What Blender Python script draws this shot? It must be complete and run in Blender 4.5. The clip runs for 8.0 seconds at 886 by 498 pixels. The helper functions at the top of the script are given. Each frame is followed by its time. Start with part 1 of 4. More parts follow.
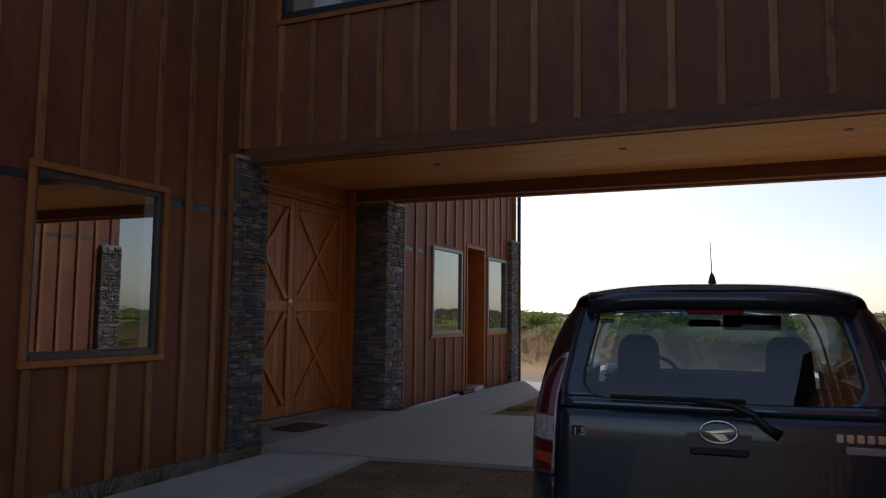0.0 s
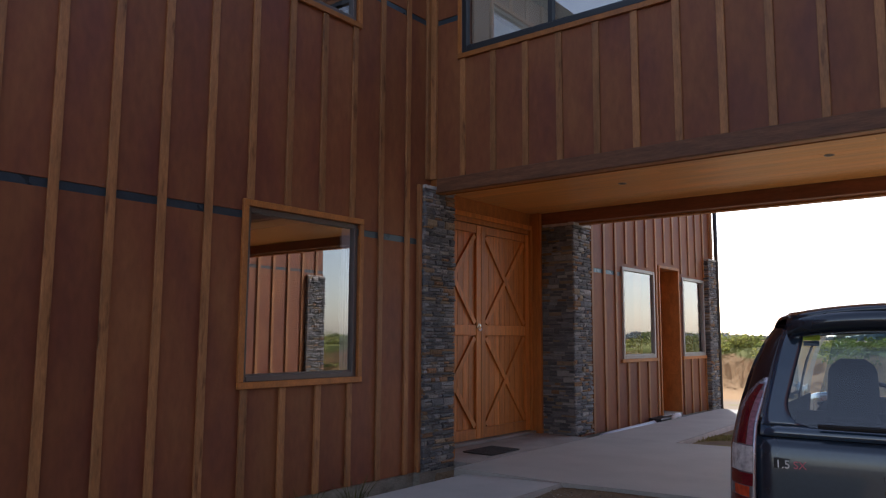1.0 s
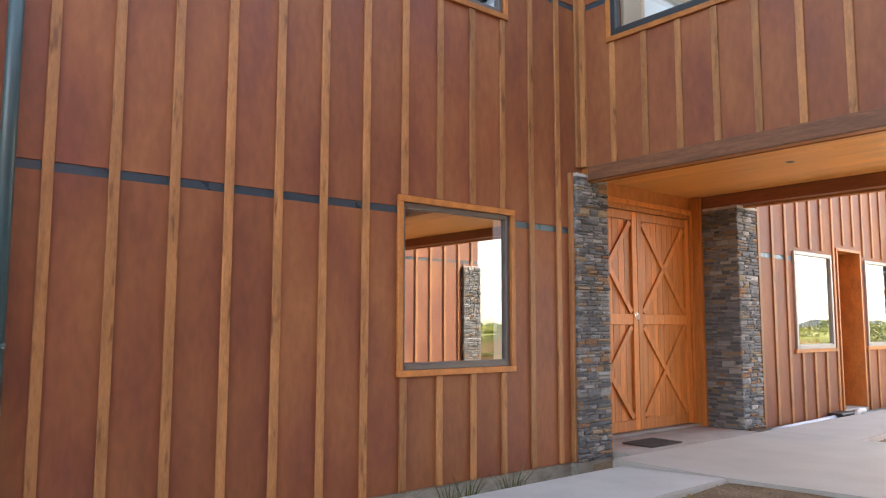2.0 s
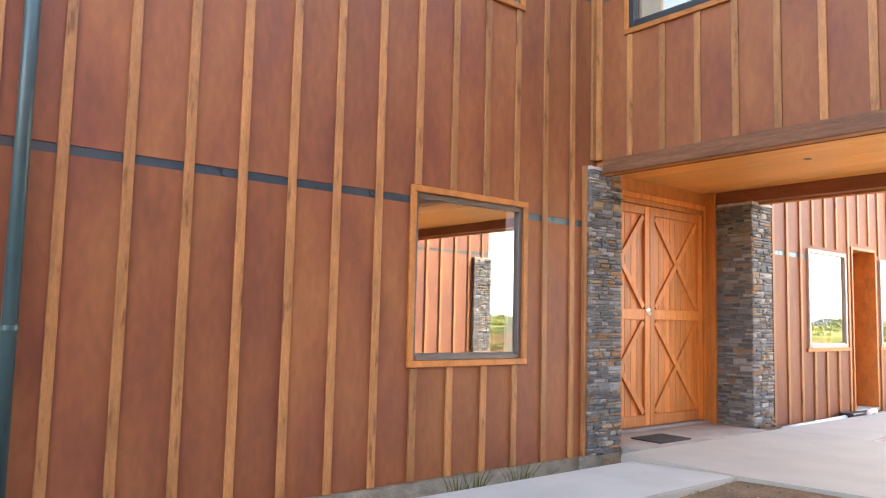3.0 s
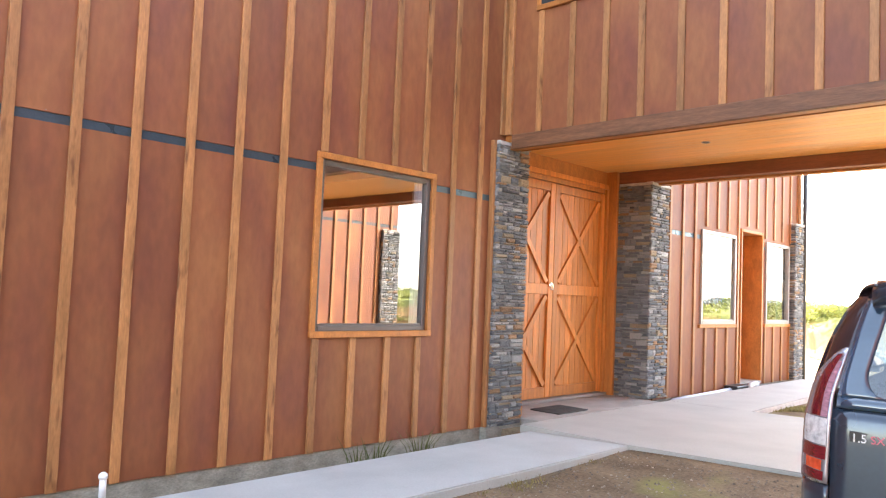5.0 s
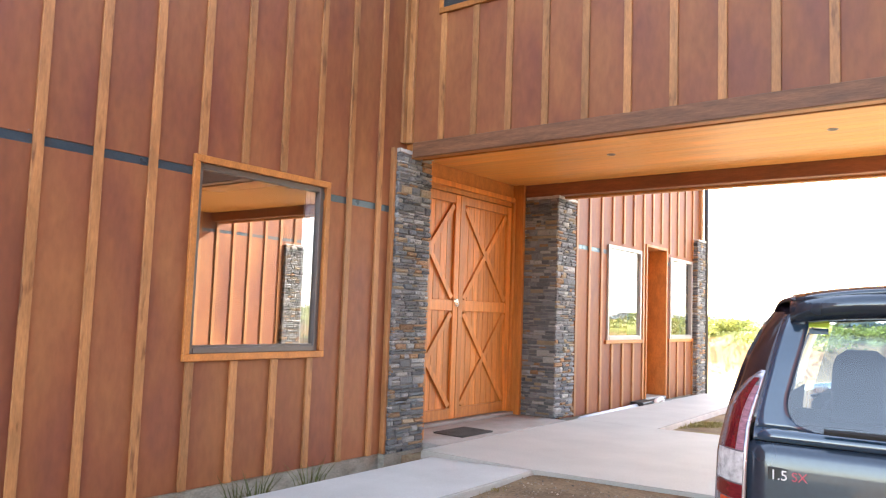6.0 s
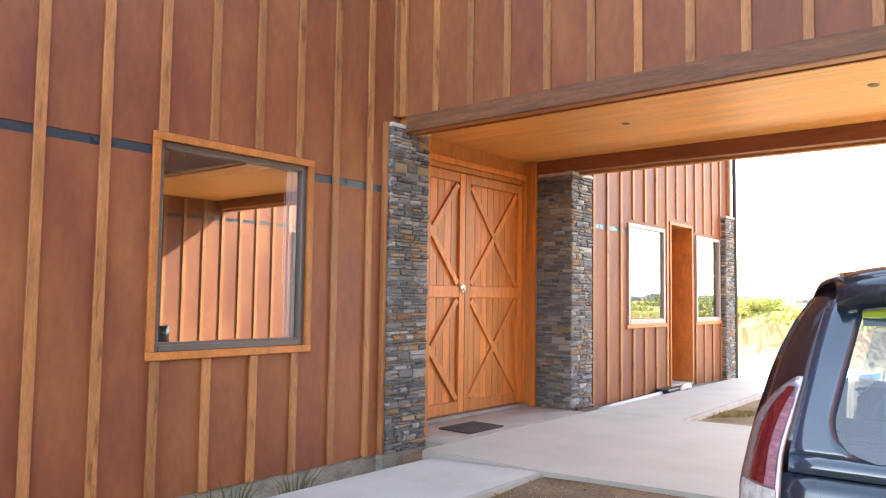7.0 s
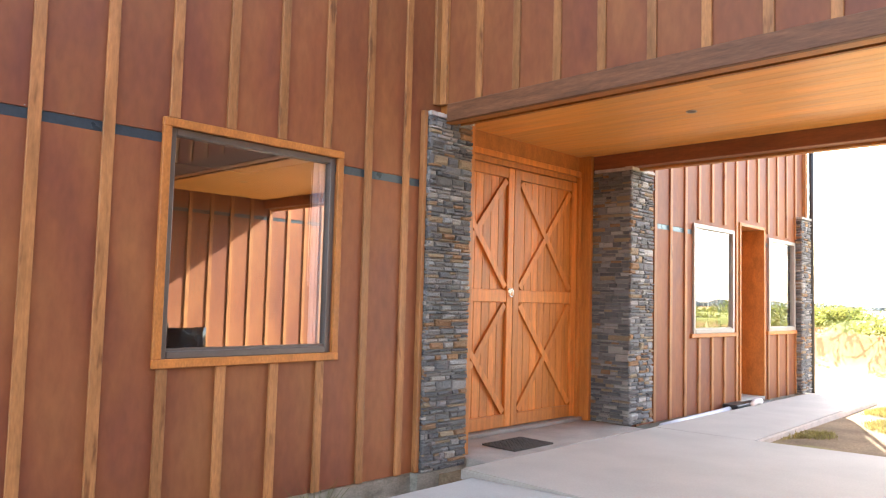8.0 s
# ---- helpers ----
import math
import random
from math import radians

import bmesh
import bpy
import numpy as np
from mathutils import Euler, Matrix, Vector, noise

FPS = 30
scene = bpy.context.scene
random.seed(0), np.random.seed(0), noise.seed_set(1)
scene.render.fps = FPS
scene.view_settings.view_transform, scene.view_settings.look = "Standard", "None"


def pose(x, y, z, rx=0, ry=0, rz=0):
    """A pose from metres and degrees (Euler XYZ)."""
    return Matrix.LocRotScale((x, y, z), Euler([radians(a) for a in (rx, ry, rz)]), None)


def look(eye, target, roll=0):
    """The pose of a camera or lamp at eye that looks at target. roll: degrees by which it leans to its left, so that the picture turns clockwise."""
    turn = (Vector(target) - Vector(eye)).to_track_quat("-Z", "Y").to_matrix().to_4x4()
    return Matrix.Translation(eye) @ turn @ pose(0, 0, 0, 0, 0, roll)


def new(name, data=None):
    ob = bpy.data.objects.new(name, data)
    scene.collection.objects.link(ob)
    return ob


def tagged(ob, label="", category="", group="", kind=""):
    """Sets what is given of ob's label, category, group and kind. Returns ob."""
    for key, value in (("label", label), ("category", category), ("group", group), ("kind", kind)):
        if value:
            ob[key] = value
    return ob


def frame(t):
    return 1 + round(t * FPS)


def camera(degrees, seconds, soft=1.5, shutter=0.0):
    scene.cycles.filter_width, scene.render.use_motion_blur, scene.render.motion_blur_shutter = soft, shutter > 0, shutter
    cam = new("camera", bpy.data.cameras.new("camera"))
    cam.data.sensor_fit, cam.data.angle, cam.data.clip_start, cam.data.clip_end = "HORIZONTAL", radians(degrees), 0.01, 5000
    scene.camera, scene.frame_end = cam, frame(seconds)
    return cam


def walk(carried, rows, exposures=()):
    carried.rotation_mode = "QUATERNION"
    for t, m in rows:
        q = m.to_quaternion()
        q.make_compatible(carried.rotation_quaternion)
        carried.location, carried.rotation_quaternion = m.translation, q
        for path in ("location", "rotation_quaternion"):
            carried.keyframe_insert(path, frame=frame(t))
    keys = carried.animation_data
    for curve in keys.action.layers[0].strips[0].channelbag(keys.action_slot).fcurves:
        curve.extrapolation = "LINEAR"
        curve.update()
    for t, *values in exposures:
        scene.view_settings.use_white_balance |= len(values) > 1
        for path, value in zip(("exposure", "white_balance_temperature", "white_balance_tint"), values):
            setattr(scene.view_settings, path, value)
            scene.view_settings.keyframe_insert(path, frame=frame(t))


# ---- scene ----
cam = camera(61.2, 8.0, soft=1.2)
PATH = [
    (0, (5.047, 0.329, 1.334), (4.247, 2.154, 1.508), 0.6),
    (0.5, (5.016, 0.327, 1.323), (4.05, 2.065, 1.538), -1.2),
    (1, (5.089, 0.344, 1.333), (3.862, 1.907, 1.566), 0.3),
    (1.5, (5.144, 0.335, 1.334), (3.735, 1.737, 1.559), 0.3),
    (2, (5.157, 0.334, 1.34), (3.631, 1.611, 1.543), 0.1),
    (2.2, (5.142, 0.338, 1.341), (3.609, 1.607, 1.532), 0.8),
    (3.3, (5.122, 0.329, 1.346), (3.578, 1.589, 1.522), 1.4),
    (3.5, (5.13, 0.326, 1.349), (3.614, 1.619, 1.524), 1.5),
    (4, (5.12, 0.329, 1.332), (3.657, 1.68, 1.514), 1.5),
    (5.3, (5.08, 0.484, 1.325), (3.734, 1.959, 1.435), 2.5),
    (5.5, (5.0, 0.561, 1.334), (3.697, 2.071, 1.473), 2.5),
    (6, (4.914, 0.853, 1.334), (3.703, 2.436, 1.502), 2.0),
    (6.5, (4.908, 1.171, 1.352), (3.598, 2.676, 1.481), 4.4),
    (7, (4.745, 1.496, 1.361), (3.477, 3.037, 1.488), 0.8),
    (7.5, (4.606, 1.796, 1.361), (3.257, 3.266, 1.507), 2.5),
    (8, (4.482, 2.046, 1.379), (3.094, 3.48, 1.51), 1.5),
]
walk(cam, [(t, look(e, g, r)) for t, e, g, r in PATH],
     exposures=[(0, -0.75, 6000, 13), (0.6, -0.75, 6000, 13), (0.9, 0.05, 6100, 17), (1.2, 1.15, 6450, 14), (1.5, 1.85, 6800, 11), (2.0, 2.5, 7000, 10),
                (3.3, 3.08, 7000, 9), (5.5, 3.15, 6850, 9), (6.5, 2.95, 6850, 9), (8.0, 2.92, 7000, 9)])

# ---- world, sun ----
SUN_AZ, SUN_EL = radians(25), radians(33)        # azimuth to the left of +y
world = bpy.data.worlds.new("sky")
scene.world = world
world.use_nodes = True
wn = world.node_tree.nodes
sky = wn.new("ShaderNodeTexSky")
sky.sky_type, sky.sun_disc = "NISHITA", False
sky.sun_elevation, sky.sun_rotation = SUN_EL, -SUN_AZ
sky.air_density, sky.dust_density, sky.ozone_density = 1.0, 1.0, 1.0
wn["Background"].inputs[1].default_value = 0.15
haze = wn.new("ShaderNodeHueSaturation")          # thin high cloud pales the blue
haze.inputs["Saturation"].default_value, haze.inputs["Value"].default_value = 0.72, 1.15
world.node_tree.links.new(sky.outputs[0], haze.inputs["Color"])
world.node_tree.links.new(haze.outputs[0], wn["Background"].inputs[0])
sun_data = bpy.data.lights.new("sun", "SUN")
sun_data.energy, sun_data.angle, sun_data.color = 5.0, radians(0.5), (1.0, 0.95, 0.87)
sun = new("sun", sun_data)
sun.matrix_world = look((0, 0, 30), (math.sin(SUN_AZ) * math.cos(SUN_EL), -math.cos(SUN_AZ) * math.cos(SUN_EL), 30 - math.sin(SUN_EL)))


# ---- materials ----
def mat(name, color, rough=0.7, metal=0.0, var=0.25, scale=6.0, stretch=(1, 1, 1), bump=0.15, fine=60.0,
        tint=None, rand=None, spec=0.5, coat=0.0, hi=None, rv=None, knots=0.0):
    """Two scales of noise on a base colour; rand 'object' or 'island' varies it from piece to piece."""
    m = bpy.data.materials.new(name)
    m.use_nodes = True
    n, l = m.node_tree.nodes, m.node_tree.links
    b = n["Principled BSDF"]
    b.inputs["Roughness"].default_value, b.inputs["Metallic"].default_value = rough, metal
    b.inputs["Specular IOR Level"].default_value, b.inputs["Coat Weight"].default_value = spec, coat
    tc = n.new("ShaderNodeTexCoord")
    mp = n.new("ShaderNodeMapping")
    mp.inputs["Scale"].default_value = stretch
    l.new(tc.outputs["Object"], mp.inputs[0])
    if rand == "object":
        oi = n.new("ShaderNodeObjectInfo")
        add = n.new("ShaderNodeVectorMath")
        mul = n.new("ShaderNodeMath")
        mul.operation, mul.inputs[1].default_value = "MULTIPLY", 37.0
        l.new(oi.outputs["Random"], mul.inputs[0])
        l.new(mp.outputs[0], add.inputs[0]), l.new(mul.outputs[0], add.inputs[1])
        vec = add.outputs[0]
    else:
        vec = mp.outputs[0]
    big, small = n.new("ShaderNodeTexNoise"), n.new("ShaderNodeTexNoise")
    big.inputs["Scale"].default_value, big.inputs["Detail"].default_value = scale, 5
    small.inputs["Scale"].default_value, small.inputs["Detail"].default_value = fine, 4
    l.new(vec, big.inputs[0]), l.new(vec, small.inputs[0])
    ramp = n.new("ShaderNodeValToRGB")
    c = Vector(color)
    t = Vector(tint) if tint else c * (1 - var)
    h = Vector(hi) if hi else c * (1 + var)
    ramp.color_ramp.elements[0].position, ramp.color_ramp.elements[1].position = 0.3, 0.72
    ramp.color_ramp.elements[0].color, ramp.color_ramp.elements[1].color = (*t, 1), (*h, 1)
    e = ramp.color_ramp.elements.new(0.5)
    e.color = (*c, 1)
    l.new(big.outputs[0], ramp.inputs[0])
    mix = n.new("ShaderNodeMix")
    mix.data_type, mix.blend_type = "RGBA", "OVERLAY"
    mix.inputs[0].default_value = min(1, var * 1.6)
    l.new(ramp.outputs[0], mix.inputs[6]), l.new(small.outputs[0], mix.inputs[7])
    out = mix.outputs[2]
    if rand:
        if rand == "object":
            src = oi.outputs["Random"]
        else:
            src = n.new("ShaderNodeNewGeometry").outputs["Random Per Island"]
        hs = n.new("ShaderNodeHueSaturation")
        mr = n.new("ShaderNodeMapRange")
        rv = var if rv is None else rv
        mr.inputs[3].default_value, mr.inputs[4].default_value = 1 - rv, 1 + rv
        l.new(src, mr.inputs[0]), l.new(mr.outputs[0], hs.inputs["Value"]), l.new(out, hs.inputs["Color"])
        out = hs.outputs[0]
    if knots:
        kn, kr, km = n.new("ShaderNodeTexNoise"), n.new("ShaderNodeMapRange"), n.new("ShaderNodeMix")
        kn.inputs["Scale"].default_value, kn.inputs["Detail"].default_value = scale * 0.9, 3
        kr.inputs[1].default_value, kr.inputs[2].default_value, kr.inputs[4].default_value = 0.60, 0.70, knots
        km.data_type, km.blend_type = "RGBA", "MULTIPLY"
        km.inputs[7].default_value = (0.38, 0.30, 0.28, 1)
        l.new(vec, kn.inputs[0]), l.new(kn.outputs[0], kr.inputs[0]), l.new(kr.outputs[0], km.inputs[0])
        l.new(out, km.inputs[6])
        out = km.outputs[2]
    l.new(out, b.inputs["Base Color"])
    if bump:
        bp = n.new("ShaderNodeBump")
        bp.inputs["Strength"].default_value, bp.inputs["Distance"].default_value = bump, 0.01
        l.new(small.outputs[0], bp.inputs["Height"]), l.new(bp.outputs[0], b.inputs["Normal"])
    rr = n.new("ShaderNodeMapRange")
    rr.inputs[3].default_value, rr.inputs[4].default_value = max(0.02, rough - 0.1), min(1, rough + 0.1)
    l.new(big.outputs[0], rr.inputs[0]), l.new(rr.outputs[0], b.inputs["Roughness"])
    return m


def stone_mat(name, rand):
    """Schist: slate greys and blues with rust and buff stones, chosen stone by stone."""
    m = mat(name, (0.5, 0.5, 0.5), 0.75, var=0.35, scale=9, stretch=(1, 1, 2.5), bump=0.8, fine=45, rand=rand)
    n, l = m.node_tree.nodes, m.node_tree.links
    b = n["Principled BSDF"]
    src = n.new("ShaderNodeObjectInfo").outputs["Random"] if rand == "object" else n.new("ShaderNodeNewGeometry").outputs["Random Per Island"]
    mul, frac = n.new("ShaderNodeMath"), n.new("ShaderNodeMath")
    mul.operation, mul.inputs[1].default_value, frac.operation = "MULTIPLY", 13.7, "FRACT"
    l.new(src, mul.inputs[0]), l.new(mul.outputs[0], frac.inputs[0])
    ramp = n.new("ShaderNodeValToRGB")
    cols = [(0.0, (0.115, 0.122, 0.135)), (0.2, (0.19, 0.20, 0.21)), (0.42, (0.265, 0.272, 0.28)), (0.56, (0.145, 0.153, 0.165)),
            (0.72, (0.35, 0.345, 0.335)), (0.82, (0.30, 0.235, 0.155)), (0.92, (0.31, 0.185, 0.10))]
    ramp.color_ramp.interpolation = "CONSTANT"
    for i, (p, c) in enumerate(cols):
        e = ramp.color_ramp.elements[i] if i < 2 else ramp.color_ramp.elements.new(p)
        e.position, e.color = p, (*c, 1)
    l.new(frac.outputs[0], ramp.inputs[0])
    mix = n.new("ShaderNodeMix")
    mix.data_type, mix.blend_type = "RGBA", "OVERLAY"
    mix.inputs[0].default_value = 0.6
    old = b.inputs["Base Color"].links[0].from_socket
    l.new(ramp.outputs[0], mix.inputs[6]), l.new(old, mix.inputs[7]), l.new(mix.outputs[2], b.inputs["Base Color"])
    return m


def glass_mat(name, f0=0.1, tint=(1, 1, 1), rough=0.0):
    """A pane: clear, with a mirror gloss that grows with the angle."""
    m = bpy.data.materials.new(name)
    m.use_nodes = True
    n, l = m.node_tree.nodes, m.node_tree.links
    n.remove(n["Principled BSDF"])
    tr, gl, lw, mx = n.new("ShaderNodeBsdfTransparent"), n.new("ShaderNodeBsdfGlossy"), n.new("ShaderNodeLayerWeight"), n.new("ShaderNodeMixShader")
    pw, mr = n.new("ShaderNodeMath"), n.new("ShaderNodeMapRange")
    pw.operation, pw.inputs[1].default_value = "POWER", 4.0
    mr.inputs[3].default_value, mr.inputs[4].default_value = f0, 1.0
    tr.inputs[0].default_value = (*tint, 1)
    gl.inputs["Roughness"].default_value = rough
    l.new(lw.outputs["Facing"], pw.inputs[0]), l.new(pw.outputs[0], mr.inputs[0]), l.new(mr.outputs[0], mx.inputs[0]), l.new(tr.outputs[0], mx.inputs[1]), l.new(gl.outputs[0], mx.inputs[2])
    l.new(mx.outputs[0], n["Material Output"].inputs[0])
    return m


def leaf_mat(name, color, rand_amp=0.35):
    m = bpy.data.materials.new(name)
    m.use_nodes = True
    n, l = m.node_tree.nodes, m.node_tree.links
    b = n["Principled BSDF"]
    b.inputs["Roughness"].default_value = 0.6
    tl, mx, hs, mr = n.new("ShaderNodeBsdfTranslucent"), n.new("ShaderNodeMixShader"), n.new("ShaderNodeHueSaturation"), n.new("ShaderNodeMapRange")
    g, no, ramp = n.new("ShaderNodeNewGeometry"), n.new("ShaderNodeTexNoise"), n.new("ShaderNodeValToRGB")
    no.inputs["Scale"].default_value = 0.6
    c = Vector(color)
    ramp.color_ramp.elements[0].position, ramp.color_ramp.elements[1].position = 0.35, 0.65
    ramp.color_ramp.elements[0].color, ramp.color_ramp.elements[1].color = (*(c * 0.75), 1), (c.x * 1.35, c.y * 1.15, c.z, 1)
    mr.inputs[3].default_value, mr.inputs[4].default_value = 1 - rand_amp, 1 + rand_amp
    l.new(g.outputs["Position"], no.inputs[0]), l.new(no.outputs[0], ramp.inputs[0]), l.new(ramp.outputs[0], hs.inputs["Color"])
    l.new(g.outputs["Random Per Island"], mr.inputs[0]), l.new(mr.outputs[0], hs.inputs["Value"])
    l.new(hs.outputs[0], b.inputs["Base Color"]), l.new(hs.outputs[0], tl.inputs[0])
    mx.inputs[0].default_value = 0.45
    l.new(b.outputs[0], mx.inputs[1]), l.new(tl.outputs[0], mx.inputs[2]), l.new(mx.outputs[0], n["Material Output"].inputs[0])
    return m


PLY = mat("stained_plywood", (0.24, 0.079, 0.031), 0.6, var=0.16, scale=2.4, stretch=(1, 1, 0.4), bump=0.04, fine=20, rand="object", rv=0.07, tint=(0.185, 0.054, 0.029), hi=(0.295, 0.112, 0.040), knots=0.25)
BATTEN = mat("oiled_batten", (0.35, 0.156, 0.056), 0.55, var=0.22, scale=5, stretch=(3, 3, 0.6), bump=0.15, fine=30, rand="object", rv=0.2, knots=0.85)
TRIM = mat("oiled_trim", (0.44, 0.165, 0.038), 0.5, var=0.2, scale=5, stretch=(2, 2, 1), bump=0.1, fine=40, rand="object")
CEDAR = mat("door_cedar", (0.545, 0.202, 0.044), 0.45, var=0.22, scale=4, stretch=(5, 5, 0.5), bump=0.1, fine=30, rand="object")
SOFFIT = mat("soffit_boards", (0.70, 0.32, 0.082), 0.4, var=0.14, scale=3, stretch=(0.5, 5, 5), bump=0.05, fine=30, rand="island", rv=0.1, spec=0.6)
FASCIA = mat("dark_beam", (0.17, 0.072, 0.034), 0.6, var=0.3, scale=5, stretch=(0.5, 4, 4), bump=0.25, fine=30)
REDBEAM = mat("red_beam", (0.22, 0.075, 0.03), 0.5, var=0.2, scale=4, stretch=(0.5, 4, 4), bump=0.1, fine=30)
FLASH = mat("slate_flashing", (0.06, 0.095, 0.125), 0.3, metal=0.45, var=0.1, bump=0.02)
ALU = mat("dark_aluminium", (0.13, 0.12, 0.115), 0.4, metal=0.2, var=0.08, bump=0.0)
ALU_D = mat("black_aluminium", (0.028, 0.034, 0.04), 0.4, metal=0.1, var=0.08, bump=0.0)
ALU_L = mat("pale_aluminium", (0.34, 0.32, 0.305), 0.4, metal=0.2, var=0.08, bump=0.0)
PIPE = mat("green_downpipe", (0.04, 0.085, 0.10), 0.35, var=0.1, bump=0.02)
CONCRETE = mat("concrete", (0.385, 0.37, 0.34), 0.85, var=0.1, scale=1.3, bump=0.2, fine=60, knots=0.12)
PALECON = mat("pale_concrete", (0.44, 0.455, 0.445), 0.85, var=0.1, scale=1.6, bump=0.2, fine=80, knots=0.12)
GREYCON = mat("greyer_concrete", (0.29, 0.27, 0.25), 0.88, var=0.18, scale=3, bump=0.3, fine=70)
FOOT = mat("foundation_concrete", (0.28, 0.27, 0.23), 0.9, var=0.3, scale=5, stretch=(1, 1, 2), bump=0.4, fine=50)
GRAVEL = mat("gravel_soil", (0.20, 0.155, 0.115), 0.95, var=0.35, scale=2.5, bump=0.9, fine=55)
STONE = stone_mat("schist", "object")
STONE_J = stone_mat("schist_far", "island")
# Shadow between the stones is put into this darkened joint colour.
MORTAR = mat("mortar", (0.24, 0.235, 0.225), 0.95, var=0.35, scale=12, bump=0.5)
CAP = mat("mortar_cap", (0.5, 0.48, 0.45), 0.9, var=0.2, bump=0.5)
GLASS = glass_mat("window_glass", 0.44, (0.9, 0.92, 0.92))
PLASTER = mat("white_plaster", (0.72, 0.70, 0.66), 0.8, var=0.04, scale=1, bump=0.02)
# The shade of unlit rooms is put into this dark base colour.
DARKROOM = mat("shade_dark_interior", (0.16, 0.14, 0.125), 0.9, var=0.15, scale=1.0, bump=0)
CHROME = mat("chrome", (0.75, 0.75, 0.76), 0.15, metal=1.0, var=0.03, bump=0)
RUBBER = mat("black_rubber", (0.02, 0.02, 0.021), 0.8, var=0.2, bump=0.3)
WHITEPLAST = mat("white_plastic", (0.75, 0.76, 0.78), 0.35, var=0.05, bump=0)
BLACKPLAST = mat("black_plastic", (0.018, 0.018, 0.02), 0.45, var=0.2, bump=0.05)
ROOFING = mat("roof_steel", (0.06, 0.075, 0.085), 0.45, var=0.1, bump=0)


# ---- mesh helpers ----
def link(name, bm, material, parent=None, label="", smooth=False):
    bmesh.ops.recalc_face_normals(bm, faces=bm.faces)
    me = bpy.data.meshes.new(name)
    bm.to_mesh(me)
    bm.free()
    if smooth:
        me.shade_smooth()
    for m in (material if isinstance(material, (list, tuple)) else [material]):
        me.materials.append(m)
    ob = new(name, me)
    if parent:
        ob.parent = parent
        ob.matrix_parent_inverse = parent.matrix_world.inverted()
    if label:
        ob["label"] = label
    return ob


def part(name, bm, material, parent, label="", smooth=False):
    return link(name, bm, material, parent, label, smooth)


def empty(name, at, label="", category="", group="", kind=""):
    ob = new(name)
    ob.matrix_world = Matrix.Translation(at)
    bpy.context.view_layer.update()
    ob.matrix_basis = Matrix.Translation(at)
    return tagged(ob, label, category, group, kind)


def box(bm, lo, hi, M=None, bev=0.0, seg=1):
    """A box between two corners, in the frame M, with its edges eased by bev."""
    vs = [bm.verts.new((x, y, z)) for x in (lo[0], hi[0]) for y in (lo[1], hi[1]) for z in (lo[2], hi[2])]
    fs = [bm.faces.new([vs[i] for i in q]) for q in ((0, 1, 3, 2), (4, 6, 7, 5), (0, 4, 5, 1), (2, 3, 7, 6), (0, 2, 6, 4), (1, 5, 7, 3))]
    if bev:
        r = bmesh.ops.bevel(bm, geom=list({e for f in fs for e in f.edges}), offset=bev, segments=seg, affect="EDGES")
        vs = list({v for f in r["faces"] for v in f.verts})
    if M is not None:
        for v in vs:
            v.co = M @ v.co
    return vs


def boxed(lo, hi, M=None, bev=0.0, seg=1):
    bm = bmesh.new()
    box(bm, lo, hi, M, bev, seg)
    return bm


def sheet(pts, M=None):
    bm = bmesh.new()
    bm.faces.new([bm.verts.new(M @ Vector(p) if M is not None else p) for p in pts])
    return bm


def tube(bm, pts, r, seg=12, cap=True):
    """A round tube along points."""
    rings = []
    for i, p in enumerate(pts):
        p = Vector(p)
        d = (Vector(pts[min(i + 1, len(pts) - 1)]) - Vector(pts[max(i - 1, 0)])).normalized()
        a = d.orthogonal().normalized()
        if rings:
            a = (last - d * last.dot(d)).normalized()
        last = a
        b = d.cross(a)
        rad = r[i] if isinstance(r, (list, tuple)) else r
        rings.append([bm.verts.new(p + rad * (a * math.cos(k * 2 * math.pi / seg) + b * math.sin(k * 2 * math.pi / seg))) for k in range(seg)])
    for u, v in zip(rings, rings[1:]):
        for k in range(seg):
            bm.faces.new((u[k], u[(k + 1) % seg], v[(k + 1) % seg], v[k]))
    if cap:
        bm.faces.new(rings[0][::-1]), bm.faces.new(rings[-1])


def cells(us, zs, holes):
    """Rectangles of a cut-up wall that are in none of the holes (u0, u1, z0, z1)."""
    us = sorted(set([us[0], us[1]] + [h[i] for h in holes for i in (0, 1) if us[0] < h[i] < us[1]]))
    zs = sorted(set([zs[0], zs[1]] + [h[i] for h in holes for i in (2, 3) if zs[0] < h[i] < zs[1]]))
    for a, b in zip(us, us[1:]):
        for c, d in zip(zs, zs[1:]):
            if not any(h[0] - 1e-6 <= a and b <= h[1] + 1e-6 and h[2] - 1e-6 <= c and d <= h[3] + 1e-6 for h in holes):
                yield a, b, c, d


# wall frames: (along, out, up) to the world
WEST = Matrix(((0, 1, 0, 0), (1, 0, 0, 0), (0, 0, 1, 0), (0, 0, 0, 1)))
W = 7.45
EAST = Matrix(((0, -1, 0, W), (1, 0, 0, 0), (0, 0, 1, 0), (0, 0, 0, 1)))
BRIDGE_Y = 6.6
SOUTH = Matrix(((1, 0, 0, 0), (0, -1, 0, BRIDGE_Y), (0, 0, 1, 0), (0, 0, 0, 1)))
NORTH_Y = 9.9
NORTH = Matrix(((1, 0, 0, 0), (0, 1, 0, NORTH_Y), (0, 0, 1, 0), (0, 0, 0, 1)))


